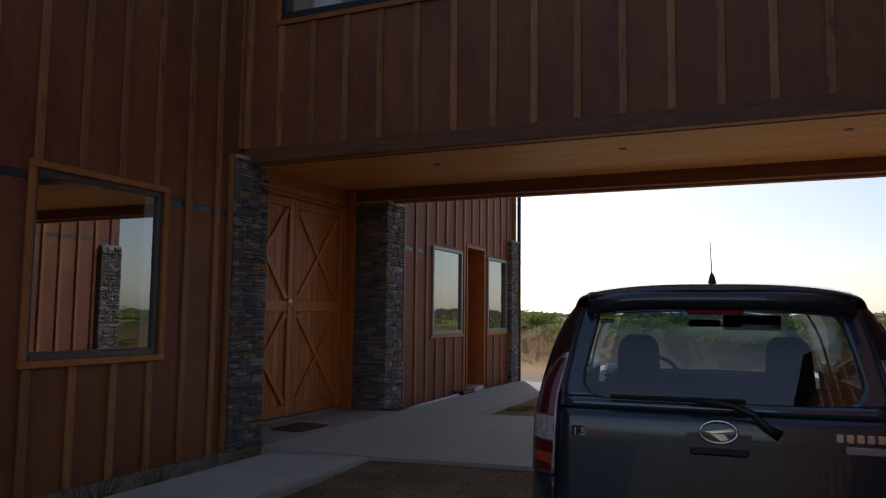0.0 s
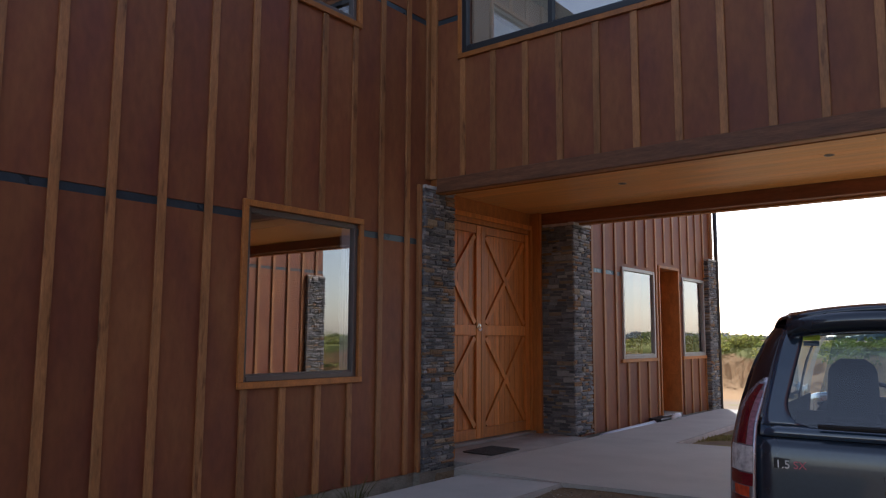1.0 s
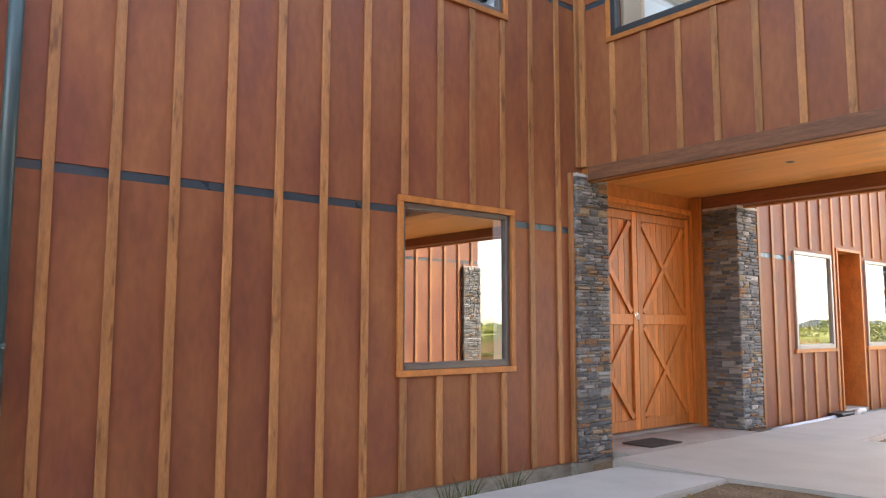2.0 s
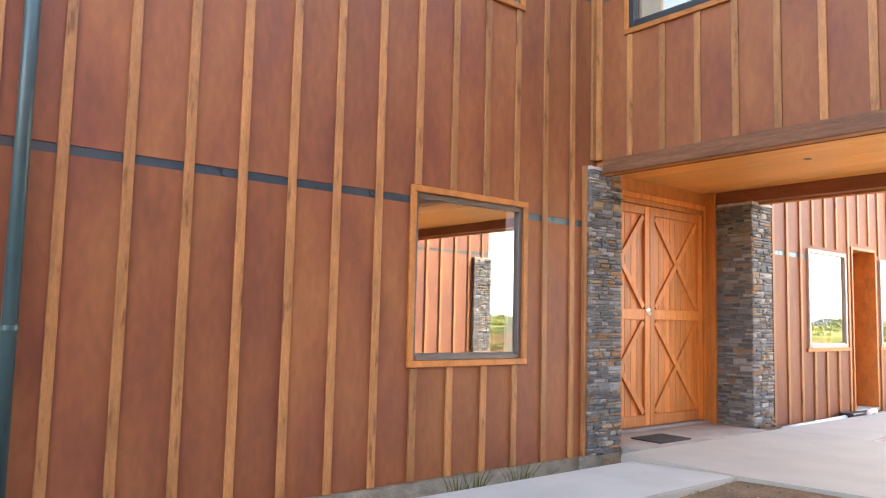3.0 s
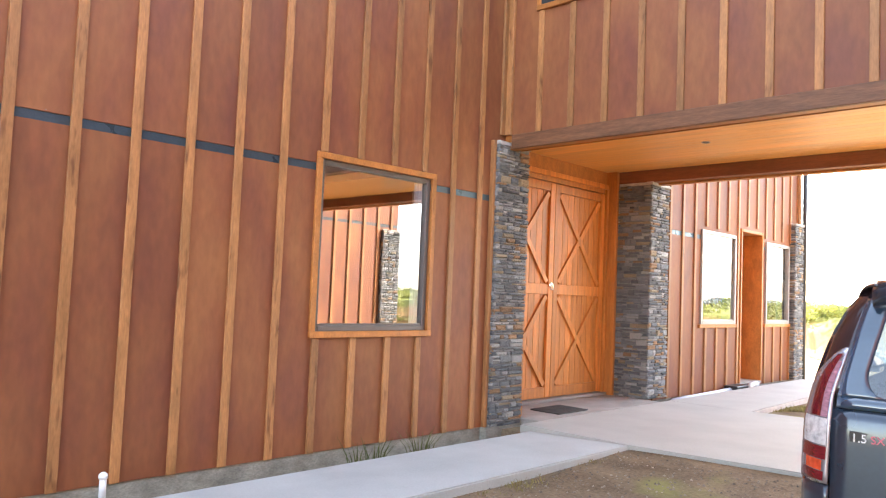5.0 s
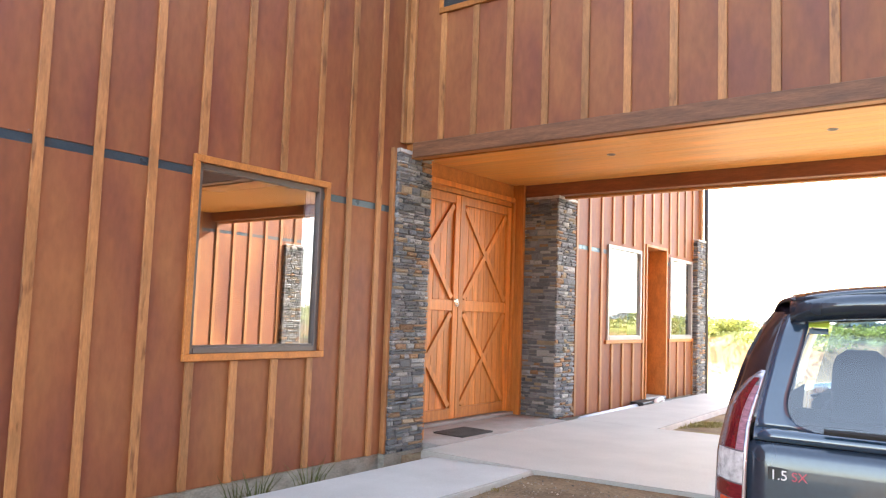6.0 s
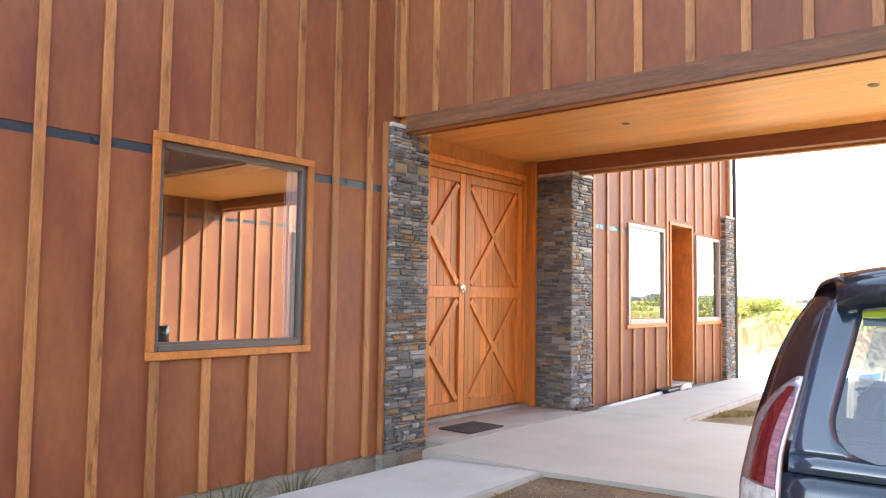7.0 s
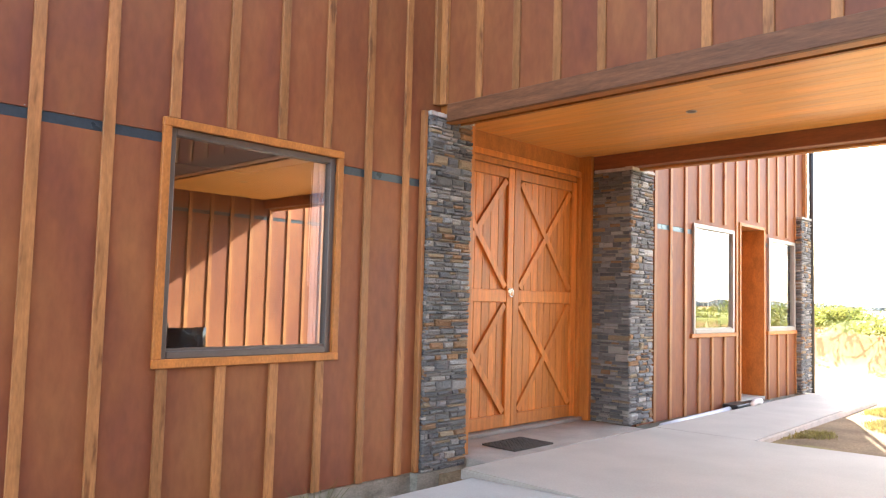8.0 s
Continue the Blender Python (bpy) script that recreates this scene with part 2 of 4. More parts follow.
def clad_wall(name, M, us, zs, holes, seams, battens, label, solid=(), seam_h=0.065):
    """A framed wall with plywood sheets, flashing strips at the seams and battens over the joints, all stopped at the openings."""
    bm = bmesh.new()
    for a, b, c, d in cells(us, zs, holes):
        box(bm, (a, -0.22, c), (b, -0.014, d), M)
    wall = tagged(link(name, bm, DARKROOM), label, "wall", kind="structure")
    levels = [zs[0]] + [s for z in seams for s in (z, z + seam_h)] + [zs[1]]
    sheets = [us[0]]
    joint = [u for i, u in enumerate(battens) if i % 3 == 1 and us[0] + 0.2 < u < us[1] - 0.2]
    sheets += joint + [us[1]]
    for lo, hi in zip(levels[::2], levels[1::2]):
        for a, b in zip(sheets, sheets[1:]):
            bm = bmesh.new()
            for p, q, r, s in cells((a, b), (lo, hi), [h for h in holes if h[0] < b and h[1] > a and h[2] < hi and h[3] > lo]):
                box(bm, (p, -0.012, r), (q, 0.0, s), M)
            if bm.verts:
                part("panel", bm, PLY, wall)
            else:
                bm.free()
    for z in seams:
        for a, b, c, d in cells(us, (z, z + seam_h), holes):
            part("flashing", boxed((a, -0.012, c), (b, -0.006, d - 0.004), M), FLASH, wall, "slate-coloured metal flashing strip")
    for u in battens:
        for a, b, c, d in cells((u - 0.034, u + 0.034), zs, [(u - 0.034, u + 0.034, h[2] - 0.058, h[3] + 0.058) for h in holes if h[0] - 0.07 < u < h[1] + 0.07] + [h for h in solid if h[0] < u < h[1]]):
            wob = [random.uniform(-0.004, 0.004) for _ in range(3)]
            bm = bmesh.new()
            vs = box(bm, (u - 0.034 + wob[0], 0.0, c), (u + 0.034 + wob[0], 0.022 + wob[2] * 0.5, d), None, 0.003)
            for v in vs:
                v.co.x += wob[1] * (v.co.z - c) / max(d - c, 0.1)
                v.co = M @ v.co
            part("batten", bm, BATTEN, wall)
    return wall


def window_unit(name, M, a, b, c, d, label, frame_mat, mullions=(), trim=True, sill_deep=0.0, fw=0.045, inset=-0.03, blind=True):
    """An aluminium window in an opening: timber facings, frame, panes, with a dim room behind."""
    at = M @ Vector(((a + b) / 2, 0, c))
    w = tagged(new(name), label, "window", kind="structure")
    w.matrix_basis = Matrix.Translation(at)
    bpy.context.view_layer.update()
    if trim:
        t = 0.055
        sill = ((a - t, 0.0, c - t), (b + t, 0.034, c))
        rest = (((a - t, 0.0, d), (b + t, 0.03, d + t)), ((a - t, 0.0, c), (a, 0.03, d)), ((b, 0.0, c), (b + t, 0.03, d)))
        for lo, hi in (sill,) + (() if trim == "sill" else rest):
            part("facing", boxed(lo, hi, M, 0.004), TRIM, w, "oiled timber facing")
    for lo, hi in (((a, inset - 0.05, c), (a + fw, inset + 0.025, d)), ((b - fw, inset - 0.05, c), (b, inset + 0.025, d)),
                   ((a + fw, inset - 0.05, d - fw), (b - fw, inset + 0.025, d)), ((a + fw, inset - 0.05, c), (b - fw, inset + 0.03, c + fw))):
        part("window_frame", boxed(lo, hi, M, 0.004), frame_mat, w)
    edges = [a + fw] + [x for m in mullions for x in (m - 0.025, m + 0.025)] + [b - fw]
    for m in mullions:
        part("mullion", boxed((m - 0.025, inset - 0.05, c + fw), (m + 0.025, inset + 0.022, d - fw), M, 0.003), frame_mat, w)
    for p, q in zip(edges[::2], edges[1::2]):
        part("glazing_bead", boxed((p, inset - 0.01, c + fw), (q, inset + 0.008, c + fw + 0.018), M), frame_mat, w)
        g = part("pane", sheet([(p, inset - 0.01, c + fw), (q, inset - 0.01, c + fw), (q, inset - 0.01, d - fw), (p, inset - 0.01, d - fw)], M), GLASS, w)
        g.visible_shadow = False
    return w

# ---- the large structure ----
EAVES = 5.9
NEAR = -6.0
FAR = 15.65
WB = [1.4 + 0.4 * i for i in range(-18, 13)]
WIN = (4.185, 5.495, 0.957, 2.41)
UPWIN = (4.185, 5.42, 4.43, 5.50)
wall_west = clad_wall("wall_west", WEST, (NEAR, 6.62), (-0.045, EAVES), [WIN, UPWIN], [2.303, 4.77], WB,
                      "reddish-brown stained plywood wall with timber battens", solid=[(6.3, 6.45, 0, 3)])
FB = [9.98 + 0.4 * i for i in range(0, 15)]
F1, F2, DW = (11.39, 12.67, 1.00, 2.455), (13.97, 15.12, 1.00, 2.455), (12.86, 13.82, -0.045, 2.60)
wall_far = clad_wall("wall_far", WEST, (9.9, FAR), (-0.045, EAVES), [F1, F2, DW], [2.303, 4.77], FB,
                     "stained plywood and batten wall beyond the breezeway")
BB = [0.45 + 0.389 * i for i in range(0, 17)]
UP = (0.44, 2.69, 4.37, 5.5)
wall_bridge = clad_wall("wall_bridge", SOUTH, (0.0, W), (3.03, EAVES), [UP], [4.77], BB,
                        "stained plywood and batten wall over the breezeway")
NB = [0.405 + 0.388 * i for i in range(0, 17)]
wall_bridge_rear = clad_wall("wall_bridge_rear", NORTH, (0.0, W), (3.115, EAVES), [], [4.77], NB[::2],
                             "stained plywood and batten wall, rear of the upper storey")
EB = [1.4 + 0.4 * i for i in range(-18, 27)]
# The wing's south stretch is unseen, added to cut light on the west wall.
EAST_START, EAST_END = NEAR, 12.0
wall_east = clad_wall("wall_east", EAST, (EAST_START, EAST_END), (-0.1, EAVES), [], [2.74, 5.2], [u for u in EB if EAST_START + 0.05 < u < EAST_END - 0.1],
                      "stained plywood and batten wall of the facing wing, its unseen south part added")


def shell(name, lo, hi, label):
    """Plain closing walls, floors and a low roof for a wing, so that rooms behind the glass are rooms."""
    bm = bmesh.new()
    (x0, y0), (x1, y1) = lo, hi
    box(bm, (x0, y0, -0.3), (x0 + 0.2, y1, EAVES))
    box(bm, (x0 + 0.2, y0, -0.3), (x1, y0 + 0.2, EAVES))
    box(bm, (x0 + 0.2, y1 - 0.2, -0.3), (x1, y1, EAVES))
    return tagged(link(name, bm, PLY), label, "wall", kind="structure")


shell("wall_wing_west", (-6.0, NEAR), (-0.225, FAR), "stained plywood outer walls of the wing")
shell("wall_wing_east", (W + 0.225, EAST_START), (W + 6.0, EAST_END), "stained plywood outer walls of the facing wing")


def rooms(name, x0, x1, y0, y1):
    bm = bmesh.new()
    box(bm, (x0, y0, -0.04), (x1, y1, 0.0))
    box(bm, (x0, y0, 2.75), (x1, y1, 2.95))
    box(bm, (x0, y0, EAVES - 0.3), (x1, y1, EAVES - 0.2))
    return tagged(link(name, bm, PLASTER), "pale plaster ceilings and floors of the rooms", "ceiling", kind="structure")


rooms("ceiling_wing", -5.8, -0.225, NEAR + 0.2, 6.6)
rooms("ceiling_rear", -5.8, -0.225, 9.95, FAR - 0.2)
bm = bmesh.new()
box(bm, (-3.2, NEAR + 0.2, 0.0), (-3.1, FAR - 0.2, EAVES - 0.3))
tagged(link("wall_inner", bm, DARKROOM), "inner partition wall, room shade put into its dark colour", "wall", kind="structure")
bm = bmesh.new()
box(bm, (0.0, 8.6, 3.3), (W, 8.7, EAVES - 0.2))
box(bm, (0.0, 6.83, 5.55), (W, 8.6, 5.6))
tagged(link("wall_loft", bm, PLASTER), "cream plaster lining of the upper room", "wall", kind="structure")


def wing_roof(name, x0, x1, y0, y1):
    bm = bmesh.new()
    xm, h = (x0 + x1) / 2, 1.3
    vs = [bm.verts.new(p) for p in ((x0, y0, EAVES), (xm, y0, EAVES + h), (x1, y0, EAVES), (x0, y1, EAVES), (xm, y1, EAVES + h), (x1, y1, EAVES))]
    for q in ((0, 1, 4, 3), (1, 2, 5, 4), (0, 2, 1), (3, 4, 5), (0, 3, 5, 2)):
        bm.faces.new([vs[i] for i in q])
    return tagged(link(name, bm, ROOFING), "dark ribbed steel roof", "roof", kind="structure")


wing_roof("roof_west", -6.3, 0.25, NEAR - 0.3, FAR + 0.3)
wing_roof("roof_east", W - 0.25, W + 6.3, EAST_START - 0.3, EAST_END + 0.3)
# Unseen bridge roof; its high ridge is added to shade the near yard.
bm = bmesh.new()
ya, yb, ym, rise = 6.35, 10.2, 8.275, 1.9
vs = [bm.verts.new((x, y, z)) for x in (0.26, W - 0.26) for y, z in ((ya, EAVES + 0.003), (ym, EAVES + rise), (yb, EAVES + 0.003))]
for q in ((0, 1, 4, 3), (1, 2, 5, 4), (0, 2, 1), (3, 4, 5), (0, 3, 5, 2)):
    bm.faces.new([vs[k] for k in q])
tagged(link("roof_bridge", bm, ROOFING), "unseen dark steel gable roof over the bridge, raised to shade the yard", "roof", kind="structure")

# screw heads along the sheet edges
def fixings(wall, M, u0, u1, levels, skip):
    bm = bmesh.new()
    rnd = random.Random(31)
    for z in levels:
        u = u0
        while u < u1:
            if not any(a < u < b and c < z < d for a, b, c, d in skip):
                p = Vector((u + rnd.uniform(-0.02, 0.02), 0.002, z + rnd.uniform(-0.006, 0.006)))
                vs = [bm.verts.new(M @ (p + Vector((0.0032 * math.cos(k * math.pi / 3), 0.0, 0.0032 * math.sin(k * math.pi / 3))))) for k in range(6)]
                tip = bm.verts.new(M @ (p + Vector((0, 0.0015, 0))))
                for i in range(6):
                    bm.faces.new((vs[i], vs[(i + 1) % 6], tip))
            u += rnd.choice((0.13, 0.2, 0.2, 0.27))
    tagged(part("screw_heads", bm, CHROME, wall, "small bright screw heads"), kind="stuff")


fixings(wall_west, WEST, -1.0, 6.3, (2.382,), [(4.1, 5.6, 0.9, 2.5)])


# corner and edge boards
trim = tagged(new("trim"), "oiled timber corner boards and edge strips", "trim", kind="structure")
part("corner_board", boxed((0.0, 6.50, 3.03), (0.03, 6.578, EAVES), None, 0.004), BATTEN, trim)
part("corner_board", boxed((0.03, 6.555, 3.03), (0.10, 6.597, EAVES), None, 0.004), BATTEN, trim)
part("edge_strip", boxed((0.0, 6.365, -0.045), (0.05, 6.408, 2.95), None, 0.004), BATTEN, trim)
part("end_board", boxed((-0.02, 15.55, 2.92), (0.05, 15.66, EAVES), None, 0.004), BATTEN, trim)

# foundations
bm = bmesh.new()
box(bm, (-0.25, NEAR, -0.6), (-0.012, 6.37, -0.049))
box(bm, (-0.25, 10.0, -0.6), (-0.012, FAR, -0.049))
tagged(link("foundation", bm, FOOT), "stained concrete foundation under the cladding", "foundation", kind="structure")
bm = bmesh.new()
box(bm, (-0.25, 6.372, -0.6), (0.07, 6.955, -0.05))
tagged(link("pier_footing", bm, FOOT), "concrete footing under the stone pier", "foundation", kind="structure")

# breezeway beams and soffit
front_beam = tagged(new("front_beam"), "dark weathered beam along the breezeway front", "beam", kind="structure")
part("beam_face", boxed((0.12, 6.555, 2.875), (W, 6.60, 3.026), None, 0.005), FASCIA, front_beam)
part("beam_core", boxed((0.0, 6.603, 2.878), (W, 6.70, 3.165), None, 0.003), TRIM, front_beam, "orange timber lining under the beam")
part("beam_slip", boxed((0.0, 6.712, 2.90), (W, 6.765, 3.165), None, 0.003), REDBEAM, front_beam)
part("beam_slip", boxed((0.0, 6.778, 2.888), (W, 6.80, 3.165), None, 0.003), TRIM, front_beam)
part("beam_slip", boxed((0.0, 6.806, 2.90), (W, 6.85, 3.165), None, 0.003), REDBEAM, front_beam)
rear_beam = tagged(new("rear_beam"), "reddish timber beam along the breezeway rear", "beam", kind="structure")
part("beam_core", boxed((-0.6, 9.655, 2.945), (W, 9.80, 3.11), None, 0.006), REDBEAM, rear_beam)
part("beam_slip", boxed((-0.2, 9.803, 2.918), (W, 9.905, 3.112), None, 0.005), TRIM, rear_beam, "orange timber lining strip")
bm = bmesh.new()
y = 6.85
while y < 9.655:
    y2 = min(y + 0.135, 9.655)
    cuts = [-0.6, random.uniform(1.0, 3.2), random.uniform(4.0, 6.0), W]
    for a, b in zip(cuts, cuts[1:]):
        box(bm, (a, y + 0.002, 3.11), (b - 0.001, y2 - 0.002, 3.125))
    y = y2
box(bm, (-0.6, 6.85, 3.129), (W, 9.655, 3.16))
tagged(link("ceiling_breezeway", bm, SOFFIT), "honey-coloured timber board soffit", "ceiling", kind="structure")

# entrance recess
recess = tagged(new("wall_entrance"), "honey timber lined recess round the barn doors", "wall", kind="structure")
DX, DC, DT = -0.57, 8.335, 2.79
part("jamb", boxed((DX - 0.05, 9.525, 0.04), (DX + 0.05, 9.58, 2.86), None, 0.004), CEDAR, recess)
part("jamb", boxed((DX - 0.02, 9.582, 0.0), (DX + 0.17, 9.642, 3.16), None, 0.004), CEDAR, recess)
part("jamb", boxed((DX - 0.05, 7.09, 0.04), (DX + 0.05, 7.145, 2.86), None, 0.004), CEDAR, recess)
part("return_panel", boxed((DX - 0.05, 6.96, 0.0), (-0.02, 7.085, 3.16), None, 0.004), CEDAR, recess)
part("head_board", boxed((DX - 0.05, 7.09, 2.865), (DX + 0.04, 9.58, 2.93), None, 0.004), CEDAR, recess)
part("head_board", boxed((DX - 0.05, 7.09, 2.933), (DX + 0.01, 9.58, 3.16), None, 0.003), TRIM, recess)
part("head_jamb", boxed((DX - 0.05, 7.147, 2.80), (DX + 0.02, 9.523, 2.862), None, 0.004), CEDAR, recess)
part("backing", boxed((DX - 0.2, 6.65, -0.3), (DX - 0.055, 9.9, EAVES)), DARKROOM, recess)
part("threshold", boxed((DX - 0.05, 7.09, 0.004), (DX + 0.09, 9.58, 0.04), None, 0.004), GREYCON, recess)


def barn_leaf(name, y0, y1):
    """A ledged leaf: vertical boards, stiles, rails and diagonal braces in two crosses."""
    d = tagged(new(name), "honey-stained timber barn door leaf with crossed braces, closed", "door", "barn doors", kind="structure")
    d.matrix_basis = Matrix.Translation((DX, (y0 + y1) / 2, 0.05))
    bpy.context.view_layer.update()
    z0, zm, z1, s = 0.05, 1.37, DT, 0.10
    n = 8
    wd = (y1 - y0 - 2 * s) / n
    for i in range(n):
        part("board", boxed((DX - 0.035, y0 + s + i * wd + 0.0015, z0 + 0.02), (DX - 0.012, y0 + s + (i + 1) * wd - 0.0015, z1 - 0.02), None, 0.003), CEDAR, d)
    for a in (y0, y1 - s):
        part("stile", boxed((DX - 0.035, a, z0), (DX + 0.022, a + s, z1), None, 0.004), CEDAR, d)
    for c, h in ((z0, 0.13), (zm - 0.015, 0.13), (z1 - 0.11, 0.11)):
        part("rail", boxed((DX - 0.03, y0 + s + 0.001, c), (DX + 0.018, y1 - s - 0.001, c + h), None, 0.004), CEDAR, d)
    for lo, hi in ((z0 + 0.13, zm - 0.016), (zm + 0.115, z1 - 0.11)):
        a, b = y0 + s, y1 - s
        for k, (p, q) in enumerate((((a, lo), (b, hi)), ((a, hi), (b, lo)))):
            bm = bmesh.new()
            u, v = Vector((0, p[0], p[1])), Vector((0, q[0], q[1]))
            dr = (v - u).normalized()
            nn = Vector((0, -dr.z, dr.y)) * 0.034
            u, v = u + dr * 0.035, v - dr * 0.035
            x0, x1 = DX - 0.0115, DX + (0.017 if k else 0.0145)
            ring = [u - nn, v - nn, v + nn, u + nn]
            A = [bm.verts.new((x0, w.y, w.z)) for w in ring]
            B = [bm.verts.new((x1, w.y, w.z)) for w in ring]
            bm.faces.new(A), bm.faces.new(B)
            for i in range(4):
                bm.faces.new((A[i], A[(i + 1) % 4], B[(i + 1) % 4], B[i]))
            part("brace", bm, CEDAR, d)
    return d


leaf_l = barn_leaf("door_1", DC - 1.185, DC - 0.003)
leaf_r = barn_leaf("door_2", DC + 0.003, DC + 1.185)


def ring_pull(leaf, y, z):
    bm = bmesh.new()
    M = Matrix.Translation((DX + 0.024, y, z)) @ Matrix.Rotation(radians(90), 4, "Y")
    bmesh.ops.create_cone(bm, cap_ends=True, segments=20, radius1=0.036, radius2=0.030, depth=0.014, matrix=M)
    h = part("door_handle", bm, CHROME, leaf, "round chrome ring pull", smooth=False)
    bm = bmesh.new()
    tube(bm, [(DX + 0.045, y + 0.03 * math.cos(a), z - 0.02 + 0.042 * math.sin(a)) for a in [k * math.pi / 9 for k in range(19)]], 0.007, 8, False)
    part("ring", bm, CHROME, h, smooth=True)


ring_pull(leaf_l, DC - 0.055, 1.475)

# windows
window_unit("window_1", WEST, *WIN, "square fixed window in dark aluminium with timber facings", ALU)
window_unit("window_2", WEST, *UPWIN, "upper window in dark aluminium with timber facings", ALU)
window_unit("window_3", WEST, *F1, "tall window in pale aluminium over a timber sill facing", ALU_L, trim="sill", fw=0.055, inset=0.005)
window_unit("window_4", WEST, *F2, "tall narrow window in pale aluminium beside the end pier", ALU_L, trim="sill", fw=0.055, inset=0.005)
window_unit("window_5", SOUTH, *UP, "wide upper window in black aluminium over the breezeway", ALU_D, mullions=(1.525,), inset=0.0, fw=0.06)

# far doorway: deep timber-lined reveal with a plain door at its back
dw = tagged(new("door_3"), "deep timber-lined doorway with a plain reddish door", "door", kind="structure")
a, b, c, d = DW
part("reveal", boxed((-0.45, a + 0.004, 0.02), (0.03, a + 0.05, d - 0.004), None, 0.004), TRIM, dw)
part("reveal", boxed((-0.45, b - 0.05, 0.02), (0.03, b - 0.004, d - 0.004), None, 0.004), TRIM, dw)
part("reveal_head", boxed((-0.45, a + 0.054, d - 0.05), (0.03, b - 0.054, d - 0.004), None, 0.004), TRIM, dw)
part("door_panel", boxed((-0.40, a + 0.054, 0.03), (-0.36, b - 0.054, d - 0.054), None, 0.004), PLY, dw)
part("step", boxed((-0.45, a + 0.004, -0.04), (0.02, b - 0.004, 0.018), None, 0.004), CONCRETE, dw)


# ---- stone piers ----
def stone_mesh(k):
    """One split stone, unit size, with a rough front face (+x)."""
    rnd = random.Random(k)
    bm = bmesh.new()
    j = lambda s: rnd.uniform(-s, s)
    back = [bm.verts.new((0, y, z)) for y, z in ((0, 0), (1, 0), (1, 1), (0, 1))]
    rim = [bm.verts.new((0.62 + j(0.1), y + j(0.03), z + j(0.06))) for y, z in ((0.02, 0.06), (0.98, 0.06), (0.98, 0.94), (0.02, 0.94))]
    top = [bm.verts.new((0.9 + j(0.22), y + j(0.06), z + j(0.1))) for y, z in ((0.12, 0.25), (0.88, 0.25), (0.88, 0.75), (0.12, 0.75))]
    for u, v in ((back, rim), (rim, top)):
        for i in range(4):
            bm.faces.new((u[i], u[(i + 1) % 4], v[(i + 1) % 4], v[i]))
    bm.faces.new(top), bm.faces.new(back)
    bmesh.ops.recalc_face_normals(bm, faces=bm.faces)
    me = bpy.data.meshes.new("stone")
    bm.to_mesh(me)
    bm.free()
    me.materials.append(STONE)
    return me


STONES = [stone_mesh(k) for k in range(10)]


def courses(width, height, rnd):
    """A wall of ledge stones as (u, z, length, height)."""
    z = 0.0
    while z < height - 0.015:
        h = min(rnd.choice((0.022, 0.03, 0.04, 0.05, 0.06, 0.085)), height - z)
        u = 0.0
        while u < width - 0.01:
            ln = rnd.uniform(0.05, 0.21)
            if width - u - ln < 0.07:
                ln = width - u
            if h > 0.05 and rnd.random() < 0.6:
                k = rnd.uniform(0.35, 0.65)
                yield u, z, ln, h * k
                yield u, z + h * k, ln, h * (1 - k)
            else:
                yield u, z, ln, h
            u += ln
        z += h


def pier(name, x0, x1, y0, y1, z0, z1, faces, label, seed, joined=False):
    """A mortared core faced with ledge stones on the faces given ('+x', '-x', '-y', '+y')."""
    p = empty(name, ((x0 + x1) / 2, (y0 + y1) / 2, z0), label, "pier", "stone piers")
    g = 0.022
    part("core", boxed((x0 + g, y0 + g, z0), (x1 - g, y1 - g, z1 - 0.02)), MORTAR, p, "recessed joints with their shade put into the mortar colour")
    bm = bmesh.new()
    for i in range(14):
        u = random.random()
        yy, xx = y0 + (y1 - y0) * i / 14, x1 - 0.06
        box(bm, (xx - 0.03 * u, yy, z1 - 0.03), (x1 + 0.004, yy + (y1 - y0) / 14, z1 + 0.012 * random.random()))
    box(bm, (x0 + g, y0 + 0.01, z1 - 0.03), (x1 - 0.06, y1 - 0.01, z1 + 0.005))
    part("mortar_cap", bm, CAP, p, "pale rough mortar capping")
    rnd = random.Random(seed)
    far, singles = bmesh.new(), 0
    for f in faces:
        width = (y1 - y0) if "x" in f else (x1 - x0)
        for u, z, ln, h in courses(width, z1 - z0 - 0.03, rnd):
            depth = rnd.uniform(0.026, 0.046)
            S = Matrix.Diagonal((depth, ln - rnd.uniform(0.003, 0.010), h - rnd.uniform(0.002, 0.008), 1))
            if f == "+x":
                m = Matrix.Translation((x1 - 0.03, y0 + u, z0 + z)) @ S
            elif f == "-x":
                m = Matrix(((-1, 0, 0, x0 + 0.03), (0, 1, 0, y0 + u), (0, 0, 1, z0 + z), (0, 0, 0, 1))) @ S
            elif f == "-y":
                m = Matrix(((0, 1, 0, x0 + u), (-1, 0, 0, y0 + 0.03), (0, 0, 1, z0 + z), (0, 0, 0, 1))) @ S
            else:
                m = Matrix(((0, 1, 0, x0 + u), (1, 0, 0, y1 - 0.03), (0, 0, 1, z0 + z), (0, 0, 0, 1))) @ S
            me = rnd.choice(STONES)
            if joined or (f != faces[0]) or singles >= 300:
                n0 = len(far.verts)
                far.from_mesh(me)
                far.verts.ensure_lookup_table()
                for v in far.verts[n0:]:
                    v.co = m @ v.co
            else:
                singles += 1
                ob = new("stone", me)
                ob.parent = p
                ob.matrix_parent_inverse = Matrix.Translation(p.location).inverted()
                ob.matrix_basis = m
    tagged(part("stonework", far, STONE_J, p), kind="stuff")
    return p


